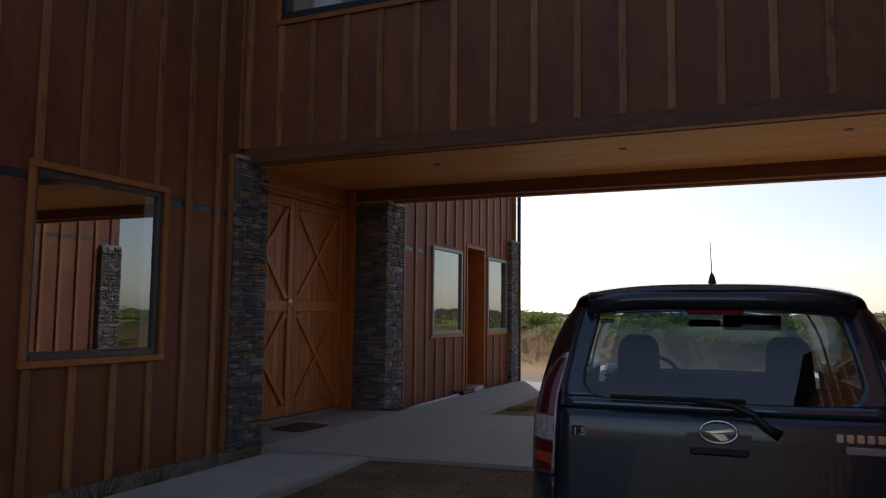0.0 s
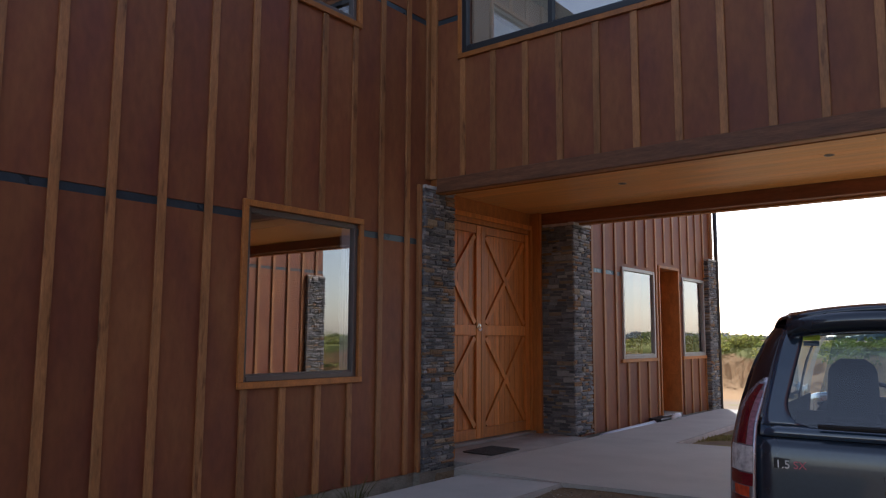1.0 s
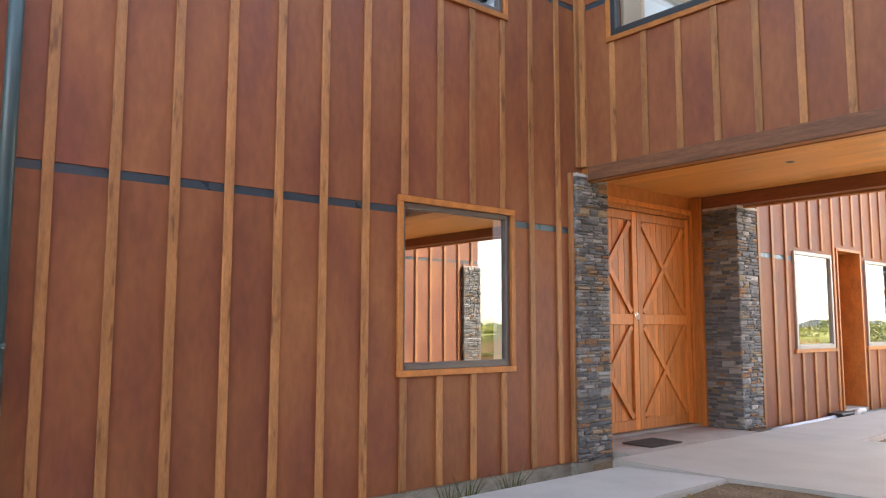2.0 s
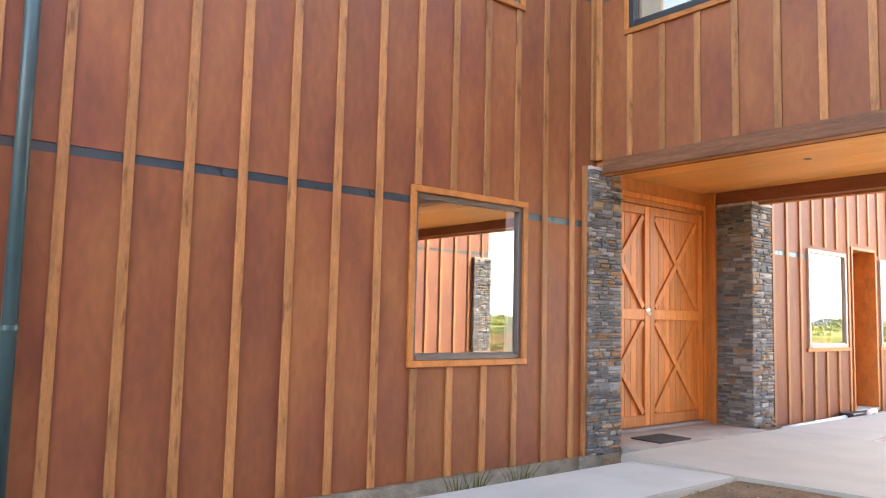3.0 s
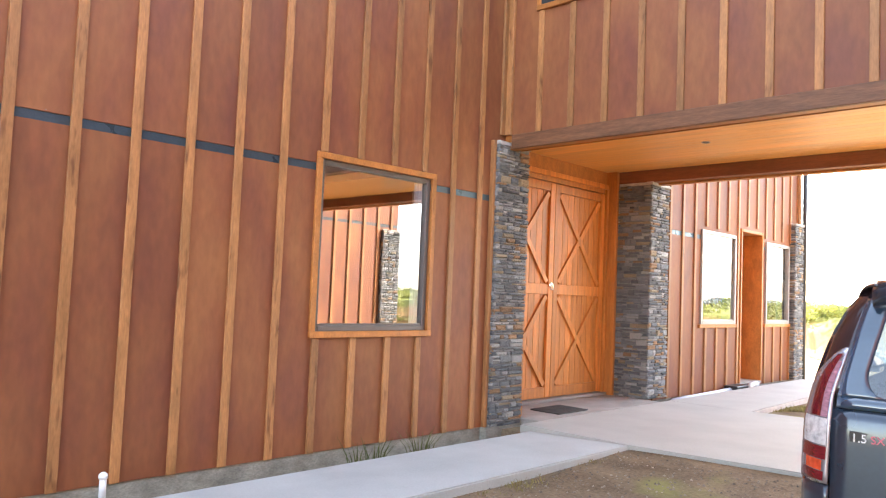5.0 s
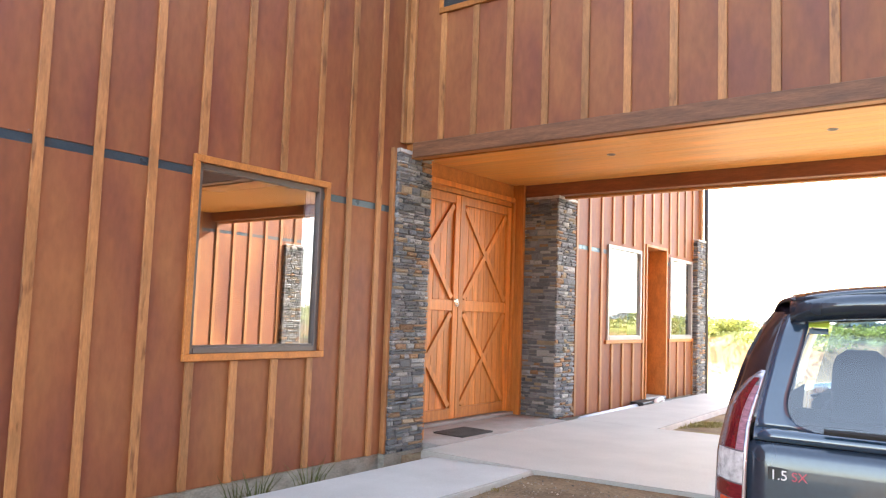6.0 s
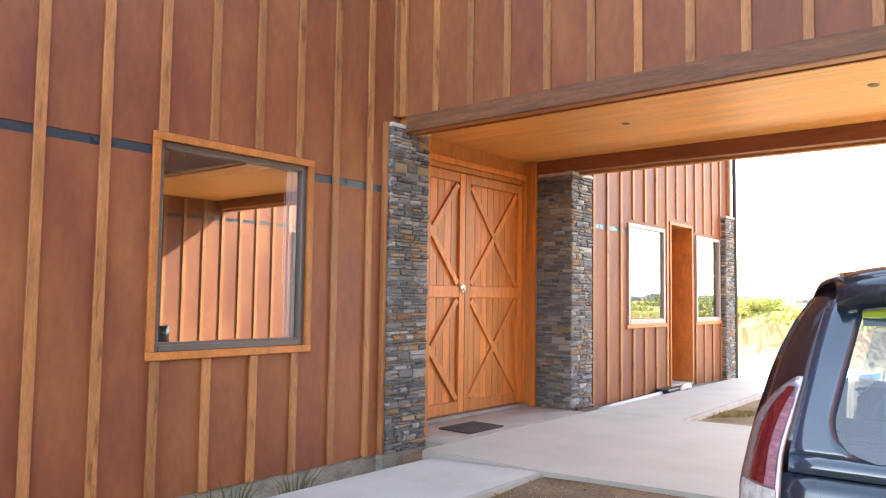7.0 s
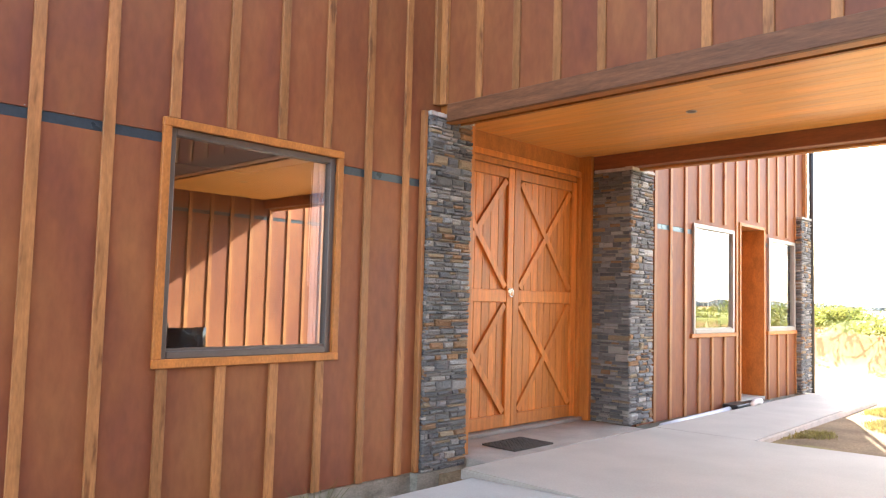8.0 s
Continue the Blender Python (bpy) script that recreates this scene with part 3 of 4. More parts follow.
PIERS = [
    ("stone_pier", -0.30, 0.085, 6.412, 6.945, -0.048, 2.945, ("+x", "-y"), "grey schist ledge-stone pier beside the barn doors", 3, False),
    ("stone_pier", -0.42, 0.11, 9.645, 10.17, 0.003, 2.938, ("-y", "+x"), "grey schist ledge-stone pier at the breezeway rear", 5, False),
    ("stone_pier", 0.002, 0.12, 15.17, 15.62, -0.05, 2.89, ("+x", "-y"), "grey schist ledge-stone pier at the end of the wall", 7, True),
    ("stone_pier", W - 0.08, W + 0.3, 11.50, 12.03, -0.08, 2.68, ("-x", "-y"), "sunlit schist ledge-stone pier of the facing wing", 9, True),
]

# ---- ground ----
def ground_z(x, y):
    """Yard level, with a cut bank beyond the buildings."""
    r = math.hypot(x - 3, y - 2)
    e = y + 0.25 * x + 1.2 * math.sin(x * 0.11)
    t = min(max((e - 20.3 - 0.5 * noise.noise(Vector((x * 0.4, y * 0.1, 9)))) / 2.7, 0), 1)
    bank = (t * t * (3 - 2 * t)) * 1.08
    n = noise.noise(Vector((x * 0.35, y * 0.35, 0))) * 0.22 * t * (1 if r < 70 else 0.3)
    if -0.4 < x < 0.44 and y < 6.62:
        return -0.29 + 0.02 * noise.noise(Vector((x * 3, y * 3, 4)))
    if -0.4 < x < 0.27 and 9.9 < y < 15:
        return -0.16
    n += 4 * t * (1 - t) * 0.2 * noise.noise(Vector((x * 1.7, y * 1.7, 3)))
    far = min(max((e - 27) / 200, 0), 1) * -0.4
    by_slab = 0.05 * min(max((y - 5.2) / 1.3, 0), 1) * min(max((18 - y) / 3, 0), 1) * min(max((x - 1.2) / 0.5, 0), 1)
    return -0.085 + by_slab + bank + n + far + 0.012 * noise.noise(Vector((x * 1.3, y * 1.3, 4)))


def grid_axis(lo, hi, fine_lo, fine_hi, step):
    a = list(np.arange(fine_lo, fine_hi + step / 2, step))
    s, v = step, fine_lo
    while v > lo:
        s *= 1.35
        v -= s
        a.insert(0, max(v, lo))
    s, v = step, fine_hi
    while v < hi:
        s *= 1.35
        v += s
        a.append(min(v, hi))
    return a


gx, gy = grid_axis(-2500, 2500, -14, 24, 0.4), grid_axis(-2500, 2500, -6, 32, 0.4)
gx = sorted(gx + [-0.3, 0.1, 0.26, 0.28, 0.43, 0.45])
gy = sorted(gy + [6.61, 6.63, 9.89, 9.91, 14.99, 15.01])
verts = [(x, y, ground_z(x, y)) for x in gx for y in gy]
nx, ny = len(gx), len(gy)
faces = [(i * ny + j, (i + 1) * ny + j, (i + 1) * ny + j + 1, i * ny + j + 1) for i in range(nx - 1) for j in range(ny - 1)]
me = bpy.data.meshes.new("ground")
me.from_pydata(verts, [], faces)
me.shade_smooth()


def ground_mat():
    m = mat("yard_ground", (0.19, 0.138, 0.088), 0.95, spec=0.08, var=0.38, scale=1.6, bump=1.0, fine=38)
    n, l = m.node_tree.nodes, m.node_tree.links
    b = n["Principled BSDF"]
    old = b.inputs["Base Color"].links[0].from_socket
    tc = n.new("ShaderNodeTexCoord")
    no = n.new("ShaderNodeTexNoise")
    no.inputs["Scale"].default_value, no.inputs["Detail"].default_value = 0.55, 6
    l.new(tc.outputs["Object"], no.inputs[0])
    sep = n.new("ShaderNodeSeparateXYZ")
    l.new(tc.outputs["Object"], sep.inputs[0])
    zr = n.new("ShaderNodeMapRange")
    zr.inputs[1].default_value, zr.inputs[2].default_value = 0.75, 1.05
    zr.inputs[3].default_value, zr.inputs[4].default_value = 0.0, 0.42
    l.new(sep.outputs[2], zr.inputs[0])
    ad = n.new("ShaderNodeMath")
    l.new(no.outputs[0], ad.inputs[0]), l.new(zr.outputs[0], ad.inputs[1])
    st = n.new("ShaderNodeMapRange")
    st.inputs[1].default_value, st.inputs[2].default_value = 0.60, 0.72
    l.new(ad.outputs[0], st.inputs[0])
    gr = n.new("ShaderNodeMix")
    gr.data_type = "RGBA"
    gr.inputs[7].default_value = (0.26, 0.27, 0.08, 1)
    straw, drive = n.new("ShaderNodeMix"), n.new("ShaderNodeMix")
    straw.data_type = drive.data_type = "RGBA"
    straw.inputs[7].default_value, drive.inputs[7].default_value = (0.44, 0.27, 0.115, 1), (0.34, 0.28, 0.20, 1)
    sz, dy = n.new("ShaderNodeMapRange"), n.new("ShaderNodeMapRange")
    sz.inputs[1].default_value, sz.inputs[2].default_value, sz.inputs[4].default_value = -0.02, 0.15, 0.9
    dy.inputs[1].default_value, dy.inputs[2].default_value, dy.inputs[4].default_value = 14.4, 15.6, 0.85
    foot, most = n.new("ShaderNodeMapRange"), n.new("ShaderNodeMath")
    foot.inputs[1].default_value, foot.inputs[2].default_value, foot.inputs[4].default_value = 17.6, 18.8, 0.9
    most.operation = "MAXIMUM"
    l.new(sep.outputs[2], sz.inputs[0]), l.new(sep.outputs[1], dy.inputs[0]), l.new(sep.outputs[1], foot.inputs[0])
    l.new(sz.outputs[0], most.inputs[0]), l.new(foot.outputs[0], most.inputs[1])
    l.new(old, drive.inputs[6]), l.new(dy.outputs[0], drive.inputs[0])
    l.new(drive.outputs[2], straw.inputs[6]), l.new(most.outputs[0], straw.inputs[0])
    old = straw.outputs[2]
    l.new(st.outputs[0], gr.inputs[0]), l.new(old, gr.inputs[6]), l.new(gr.outputs[2], b.inputs["Base Color"])
    return m


me.materials.append(ground_mat())
tagged(new("ground", me), "brown gravelly soil yard with patchy grass and a cut bank", "ground", kind="structure")


def slab(name, lo, hi, label, m=CONCRETE):
    return tagged(link(name, boxed(lo, hi, None, 0.008), m), label, "pavement", kind="structure")


def paved(name, outline, depth, label, m):
    """A slab with an outline of (x, y, top) corners and eased top edges."""
    bm = bmesh.new()
    top = [bm.verts.new(p) for p in outline]
    low = [bm.verts.new((x, y, z - depth)) for x, y, z in outline]
    n = len(top)
    cap = bm.faces.new(top)
    bm.faces.new(low[::-1])
    for k in range(n):
        bm.faces.new((top[k], low[k], low[(k + 1) % n], top[(k + 1) % n]))
    bmesh.ops.bevel(bm, geom=list(cap.edges), offset=0.012, segments=2, affect="EDGES")
    return tagged(link(name, bm, m), label, "pavement", kind="structure")


paved("pavement_breezeway", [(0.30, 6.645, 0), (1.56, 6.645, 0), (W - 0.02, 7.42, 0), (W - 0.02, 10.85, 0), (1.39, 9.93, 0), (0.30, 9.86, 0)], 0.35,
      "pale broom-finished concrete slab under the breezeway", CONCRETE)
slab("pavement_entry", (-0.75, 6.97, -0.35), (0.292, 9.64, 0.002), "greyer concrete entry floor", GREYCON)
paved("pavement_path", [(0.43, NEAR, -0.07), (1.56, NEAR, -0.03), (1.56, 6.635, -0.006), (0.43, 6.635, -0.05)], 0.3, "pale concrete garden path beside the wall", PALECON)
paved("pavement_rear", [(0.28, 9.868, -0.003), (1.385, 9.938, -0.003), (1.20, 15.1, -0.003), (0.26, 15.1, -0.003)], 0.3, "pale concrete path beyond the breezeway", CONCRETE)

paved("pavement_edging", [(1.388, 9.945, 0.001), (1.415, 9.945, 0.001), (1.232, 15.1, 0.001), (1.205, 15.1, 0.001)], 0.15,
      "narrow pale edging board along the rear path", mat("edging_board", (0.55, 0.50, 0.46), 0.8, var=0.15, bump=0.1))

# ---- parked car ----
# Paint and glass edge are made bluer to carry the sky's reflection.
PAINT = mat("car_paint", (0.020, 0.034, 0.056), 0.28, metal=0.3, var=0.12, scale=2, bump=0.0, coat=1.0)
CARBLACK = mat("sky_blued_glass_edge", (0.018, 0.045, 0.085), 0.1, var=0.05, bump=0, coat=1.0, spec=0.8)
REDLENS = mat("red_lens", (0.14, 0.009, 0.016), 0.12, var=0.2, scale=30, stretch=(1, 1, 6), bump=0.0, coat=1.0)
DARKLENS = mat("pale_pink_lens", (0.34, 0.17, 0.22), 0.15, var=0.3, scale=20, stretch=(1, 1, 5), bump=0.0, coat=1.0)
ORANGELENS = mat("amber_red_lens", (0.65, 0.08, 0.03), 0.15, var=0.25, scale=25, bump=0, coat=1.0)
CLEARLENS = mat("clear_lens", (0.72, 0.72, 0.74), 0.12, metal=0.3, var=0.4, scale=28, bump=0.6, fine=60, coat=1.0)
SILVER = mat("silver_bezel", (0.42, 0.41, 0.47), 0.25, metal=0.7, var=0.08, bump=0)
SEAT = mat("grey_seat_cloth", (0.02, 0.022, 0.027), 0.95, spec=0.1, var=0.2, bump=0.3, fine=200)
CARGLASS = glass_mat("car_glass", 0.14, (0.53, 0.65, 0.75))
STICKER = mat("green_sticker", (0.42, 0.60, 0.06), 0.5, var=0.05, bump=0)
INK = mat("sticker_ink", (0.02, 0.03, 0.02), 0.6, var=0.05, bump=0)
# The red walls' reflection is put into this near-black pillar colour.
PILLAR = mat("wall_reddened_pillar", (0.024, 0.012, 0.015), 0.25, var=0.1, bump=0, coat=0.5)
PINK = mat("red_badge_letters", (0.55, 0.10, 0.16), 0.3, metal=0.3, var=0.05, bump=0)


def lerp(t, pts):
    for (a, u), (b, v) in zip(pts, pts[1:]):
        if t <= b:
            return u + (v - u) * min(max((t - a) / (b - a), 0), 1)
    return pts[-1][1]


def rear_w(z):
    return lerp(z, [(0.2, 0.69), (0.6, 0.728), (0.85, 0.728), (1.0, 0.722), (1.15, 0.695), (1.3, 0.655), (1.40, 0.612), (1.47, 0.565), (1.55, 0.47)])


def rear_y(x, z):
    lean = lerp(z, [(0.2, 0.02), (0.55, -0.03), (0.62, 0.0), (1.0, 0.02), (1.09, 0.045), (1.3, 0.125), (1.5, 0.22)])
    u = abs(x) / rear_w(z)
    return lean + 0.03 * u ** 2 + 0.10 * max(0, u - 0.84) ** 2 / 0.0256


def rear(x, z, off=0.0):
    return Vector((x, rear_y(x, z) - off, z))


def side(y, z, s):
    y0 = rear_y(rear_w(z), z)
    y = max(y, y0 - 0.004)
    w = rear_w(z) + 0.045 * lerp(y, [(y0, 0), (y0 + 0.5, 1), (2.6, 1), (3.0, 0.4), (3.4, -2.5)])
    return Vector((s * w, y, z))


def net(fn, us, vs):
    bm = bmesh.new()
    g = [[bm.verts.new(fn(u, v)) for v in vs] for u in us]
    for a, b in zip(g, g[1:]):
        for i in range(len(vs) - 1):
            bm.faces.new((a[i], a[i + 1], b[i + 1], b[i]))
    return bm


def steps(a, b, n):
    return [a + (b - a) * i / n for i in range(n + 1)]


def panel(name, bm, m, parent, label="", thick=0.008, smooth=True):
    ob = part(name, bm, m, parent, label, smooth)
    if thick:
        md = ob.modifiers.new("thickness", "SOLIDIFY")
        md.thickness, md.offset = thick, 0
    return ob


def rear_band(z0, z1, xi, xo, nz=10, nx=6, off=0.0):
    """A patch of the tail between two outlines xi(z) and xo(z)."""
    return net(lambda t, z: rear(xi(z) + (xo(z) - xi(z)) * t, z, off), steps(0, 1, nx), steps(z0, z1, nz))


def glass_edge(z):
    return 0.60 - 0.19 * max(0, z - 1.09)


def clear_edge(z):
    r = 0.10
    e = 0.525 - 0.22 * (z - 1.09)
    if z < 1.09 + r:
        e -= r - math.sqrt(max(0, r * r - (1.09 + r - z) ** 2))
    return max(e, 0.02)


def text_mesh(s, size, m, parent, pos, rot, name="lettering"):
    cu = bpy.data.curves.new("lettering", "FONT")
    cu.body, cu.size, cu.extrude = s, size, 0.0025
    ob = new("lettering_source", cu)
    me = bpy.data.meshes.new_from_object(ob)
    bpy.data.objects.remove(ob)
    me.materials.append(m)
    o = new(name, me)
    o.parent = parent
    o.matrix_basis = Matrix.Translation(pos) @ Euler([radians(a) for a in rot]).to_matrix().to_4x4()
    return o


def build_car(at, yaw):
    car = tagged(new("car"), "dark blue-grey hatchback parked on the gravel, tail to the drive", "car")
    # tail: lower gate, bumper, pillars, glass
    gate = panel("tailgate", rear_band(0.60, 1.048, lambda z: -0.615, lambda z: 0.615, 12, 20), PAINT, car)
    panel("bumper", net(lambda t, z: rear(-rear_w(z) + 2 * rear_w(z) * t, z, 0.015 if z < 0.58 else 0.0), steps(0, 1, 24), steps(0.22, 0.592, 8)), PAINT, car)
    for s in (-1, 1):
        panel("rear_quarter", rear_band(0.60, 0.775, lambda z: s * 0.62, lambda z: s * rear_w(z), 4, 6), PAINT, car)
        panel("rear_pillar", rear_band(1.10, 1.50, lambda z: s * min(glass_edge(z) - 0.012, rear_w(z) - 0.004), lambda z: s * rear_w(z), 12, 5), PILLAR, car)
    bm = bmesh.new()
    for s in (-1, 1):
        g = [[bm.verts.new(rear(s * (clear_edge(z) + (glass_edge(z) - clear_edge(z)) * t), z, 0.004)) for t in steps(0, 1, 4)] for z in steps(1.09, 1.46, 24)]
        for a, b in zip(g, g[1:]):
            for i in range(4):
                bm.faces.new((a[i], a[i + 1], b[i + 1], b[i]))
    g = [[bm.verts.new(rear(glass_edge(z) * t, z, 0.004)) for t in steps(-1, 1, 20)] for z in (1.052, 1.07, 1.09)]
    for a, b in zip(g, g[1:]):
        for i in range(20):
            bm.faces.new((a[i], a[i + 1], b[i + 1], b[i]))
    rg = panel("rear_window", bm, CARBLACK, car, "rear window with ceramic edge, sky reflection put into its blue", 0.004)
    cg = part("pane", net(lambda t, z: rear(clear_edge(z) * t, z, 0.003), steps(-1, 1, 16), steps(1.0905, 1.46, 20)), CARGLASS, rg, smooth=True)
    cg.visible_shadow = False
    part("sticker", net(lambda t, z: rear(t, z, 0.009), steps(-0.455, -0.395, 2), steps(1.408, 1.440, 2)), STICKER, rg, "yellow-green service sticker with dark bars")
    part("sticker_bar", net(lambda t, z: rear(t, z, 0.011), steps(-0.449, -0.430, 1), steps(1.421, 1.433, 1)), INK, rg)
    part("sticker_bar", net(lambda t, z: rear(t, z, 0.009), steps(-0.453, -0.397, 1), steps(1.387, 1.405, 1)), CARBLACK, rg)
    # roof with spoiler lip
    def roof(t, y):
        zz = lerp(y, [(0.10, 1.522), (0.14, 1.536), (0.6, 1.568), (1.4, 1.575), (2.3, 1.51), (2.5, 1.465)])
        w = lerp(y, [(0.10, 0.485), (0.2, 0.505), (0.7, 0.545), (2.5, 0.54)])
        return Vector((w * t, y + 0.05 * t * t * (1 if y < 0.3 else 0), zz - 0.035 * abs(t) ** 3))
    panel("roof", net(roof, steps(-1, 1, 16), [0.10, 0.12, 0.15, 0.2, 0.3, 0.45, 0.6, 1.0, 1.4, 1.9, 2.3, 2.5]), PAINT, car, thick=0.02)
    lip = [(0.30, 1.535), (0.12, 1.522), (0.085, 1.505), (0.082, 1.48), (0.095, 1.452), (0.15, 1.438), (0.28, 1.45)]
    panel("spoiler", net(lambda t, k: Vector((0.505 * t, lip[int(k)][0] + 0.07 * t ** 4, lip[int(k)][1] - 0.03 * abs(t) ** 4)), steps(-1, 1, 20), range(7)), PAINT, car, thick=0.006)
    part("brake_light", boxed((-0.105, 0.115, 1.425), (0.105, 0.15, 1.447), None, 0.005), mat("brake_lens", (0.26, 0.012, 0.02), 0.55, var=0.1, bump=0, spec=0.2), car, "red high-level brake light")
    for s in (-1, 1):
        def rail(t, y):
            a, b = roof(s, y), side(y + 0.06, 1.455, s)
            p = a.lerp(b, t)
            return p + Vector((s * 0.010, 0, 0.012)) * math.sin(math.pi * t)
        panel("roof_rail", net(rail, steps(0, 1, 6), [0.12, 0.16, 0.22, 0.3, 0.45, 0.6, 1.0, 1.4, 1.9, 2.3]), PILLAR, car)
        part("door_trim", net(lambda y, z: side(y, z, s) - Vector((s * 0.035, 0, 0)), steps(0.3, 2.6, 12), steps(0.5, 1.06, 5)), SEAT, car, smooth=True)
    # sides
    def zlo(y):
        z = 0.24
        for c in (0.66, 2.92):
            if abs(y - c) < 0.345:
                z = max(z, 0.28 + math.sqrt(0.345 ** 2 - (y - c) ** 2))
        return z
    for s in (-1, 1):
        ys = steps(0.17, 3.38, 60)
        panel("side_panel", net(lambda y, t: side(y, zlo(y) + (1.03 - zlo(y)) * t, s), ys, steps(0, 1, 8)), PAINT, car)
        g = part("side_window", net(lambda y, z: side(y, z, s), steps(1.0, 2.75, 14), steps(1.035, 1.44, 5)), CARGLASS, car, smooth=True)
        g.visible_shadow = False
        for y0, y1 in ((0.17, 1.0), (1.32, 1.42), (2.3, 2.38)):
            panel("pillar", net(lambda y, z: side(y, z, s) + Vector((s * 0.001, 0, 0)), steps(y0, y1, 9), steps(1.03, 1.50, 8)), PILLAR if y0 < 0.3 else BLACKPLAST, car)
        panel("window_rail", net(lambda y, z: side(y, z, s), steps(0.6, 2.6, 12), steps(1.44, 1.53, 3)), PAINT, car)
        m = part("door_mirror", boxed((s * 0.85 - 0.075, 2.42, 1.02), (s * 0.85 + 0.075, 2.52, 1.15), None, 0.035, 3), PAINT, car)
        # tail lamp in three lenses within a silver bezel
        xin = lambda z: s * lerp(z, [(0.78, 0.622), (1.09, 0.612), (1.26, 0.574)])
        xout = lambda z: s * min(rear_w(z) + 0.001, lerp(z, [(1.0, 0.73), (1.1, 0.715), (1.18, 0.675), (1.23, 0.63), (1.265, 0.584)]))
        lamp = panel("tail_lamp", rear_band(0.78, 1.262, xin, xout, 16, 8, 0.006), SILVER, car, "tall wraparound tail lamp", 0.01)
        q = lambda k: (lambda z: xin(z) + (xout(z) - xin(z)) * k)
        part("lens", rear_band(1.015, 1.24, q(0.38), q(0.80), 10, 5, 0.016), REDLENS, lamp, "red lens", True)
        part("lens", rear_band(1.015, 1.215, q(0.13), q(0.37), 10, 4, 0.016), DARKLENS, lamp, "pale pink lens", True)
        part("lens", rear_band(0.915, 1.010, q(0.10), q(0.97), 6, 6, 0.018), CLEARLENS, lamp, "clear ribbed lens", True)
        part("lens", rear_band(0.865, 0.910, q(0.10), q(0.97), 4, 6, 0.016), REDLENS, lamp, "red lens", True)
        part("lens", rear_band(0.825, 0.862, q(0.22), q(0.80), 4, 6, 0.017), ORANGELENS, lamp, "amber lens", True)
        part("lens", rear_band(0.79, 0.822, q(0.15), q(0.97), 4, 6, 0.016), REDLENS, lamp, "red lens", True)
    # nose, hood, windscreen
    panel("hood", net(lambda t, y: Vector((0.72 * t * lerp(y, [(2.85, 1), (3.4, 0.86)]), y - 0.2 * t * t * (y - 2.85), lerp(y, [(2.85, 1.03), (3.1, 0.95), (3.25, 0.86), (3.4, 0.72)]) - 0.06 * t ** 4)), steps(-1, 1, 12), steps(2.85, 3.4, 8)), PAINT, car)
    panel("nose", net(lambda t, z: Vector((0.62 * t, 3.41 - 0.2 * t * t + 0.05 * (0.5 - z), z)), steps(-1, 1, 12), steps(0.2, 0.72, 6)), PAINT, car)
    ws = part("windscreen", net(lambda t, k: Vector(((0.70 - 0.16 * k) * t, 2.95 - 0.47 * k - 0.08 * t * t, 1.03 + 0.43 * k)), steps(-1, 1, 10), steps(0, 1, 8)), CARGLASS, car, smooth=True)
    ws.visible_shadow = False
    part("floor_pan", boxed((-0.68, 0.12, 0.22), (0.68, 3.2, 0.28), None, 0.01), BLACKPLAST, car)
    part("dashboard", boxed((-0.68, 2.45, 0.55), (0.68, 2.92, 1.02), None, 0.06), SEAT, car)
    part("parcel_shelf", boxed((-0.58, 0.14, 1.02), (0.58, 0.55, 1.045), None, 0.008), SEAT, car)
    part("mirror_glass", boxed((-0.10, 2.30, 1.35), (0.10, 2.33, 1.40), None, 0.01), BLACKPLAST, car, "interior mirror")
    part("sun_visor", boxed((0.12, 2.36, 1.33), (0.48, 2.38, 1.43), None, 0.008), SEAT, car)
    # seats
    def rounded(w0, w1, z0, z1, y, d):
        """A padded shape, wider at its foot, with a domed top."""
        def at(a, k):
            t = k / 10
            w = (w0 + (w1 - w0) * t) * (1 if t < 0.6 else math.sqrt(max(0.0, 1 - ((t - 0.6) / 0.4) ** 4 * 0.72)))
            return Vector((w / 2 * math.copysign(abs(math.cos(a)) ** 0.5, math.cos(a)), y + 0.1 * t + d / 2 * math.copysign(abs(math.sin(a)) ** 0.6, math.sin(a)), z0 + (z1 - z0) * t))
        bm = net(at, steps(0, 2 * math.pi, 28), range(11))
        bmesh.ops.remove_doubles(bm, verts=bm.verts, dist=0.0005)
        bmesh.ops.holes_fill(bm, edges=[e for e in bm.edges if e.is_boundary])
        return bm
    for x in (-0.36, 0.36):
        b = rounded(0.48, 0.40, 0.45, 1.10, 1.62, 0.14)
        bmesh.ops.translate(b, verts=b.verts, vec=(x, 0, 0))
        st = part("seat", b, SEAT, car, smooth=True)
        part("cushion", boxed((x - 0.24, 1.78, 0.40), (x + 0.24, 2.2, 0.55), None, 0.05), SEAT, st)
    bench = part("rear_bench", boxed((-0.62, 0.62, 0.45), (0.62, 0.76, 1.10), None, 0.06, 3), SEAT, car)
    part("cushion", boxed((-0.60, 0.76, 0.40), (0.60, 1.22, 0.55), None, 0.05), SEAT, bench)
    for x, w, top in ((-0.335, 0.19, 1.325), (0.0, 0.30, 1.14), (0.335, 0.19, 1.325)):
        b = rounded(w + 0.02, w, 1.06, top, 0.70, 0.09)
        bmesh.ops.translate(b, verts=b.verts, vec=(x, 0, 0))
        part("headrest", b, SEAT, bench, smooth=True)
    bm = bmesh.new()
    tube(bm, [(-0.34 + 0.18 * math.cos(a), 2.32 + 0.06 * math.sin(a), 0.98 + 0.16 * math.sin(a)) for a in steps(0, 2 * math.pi, 24)], 0.014, 8, False)
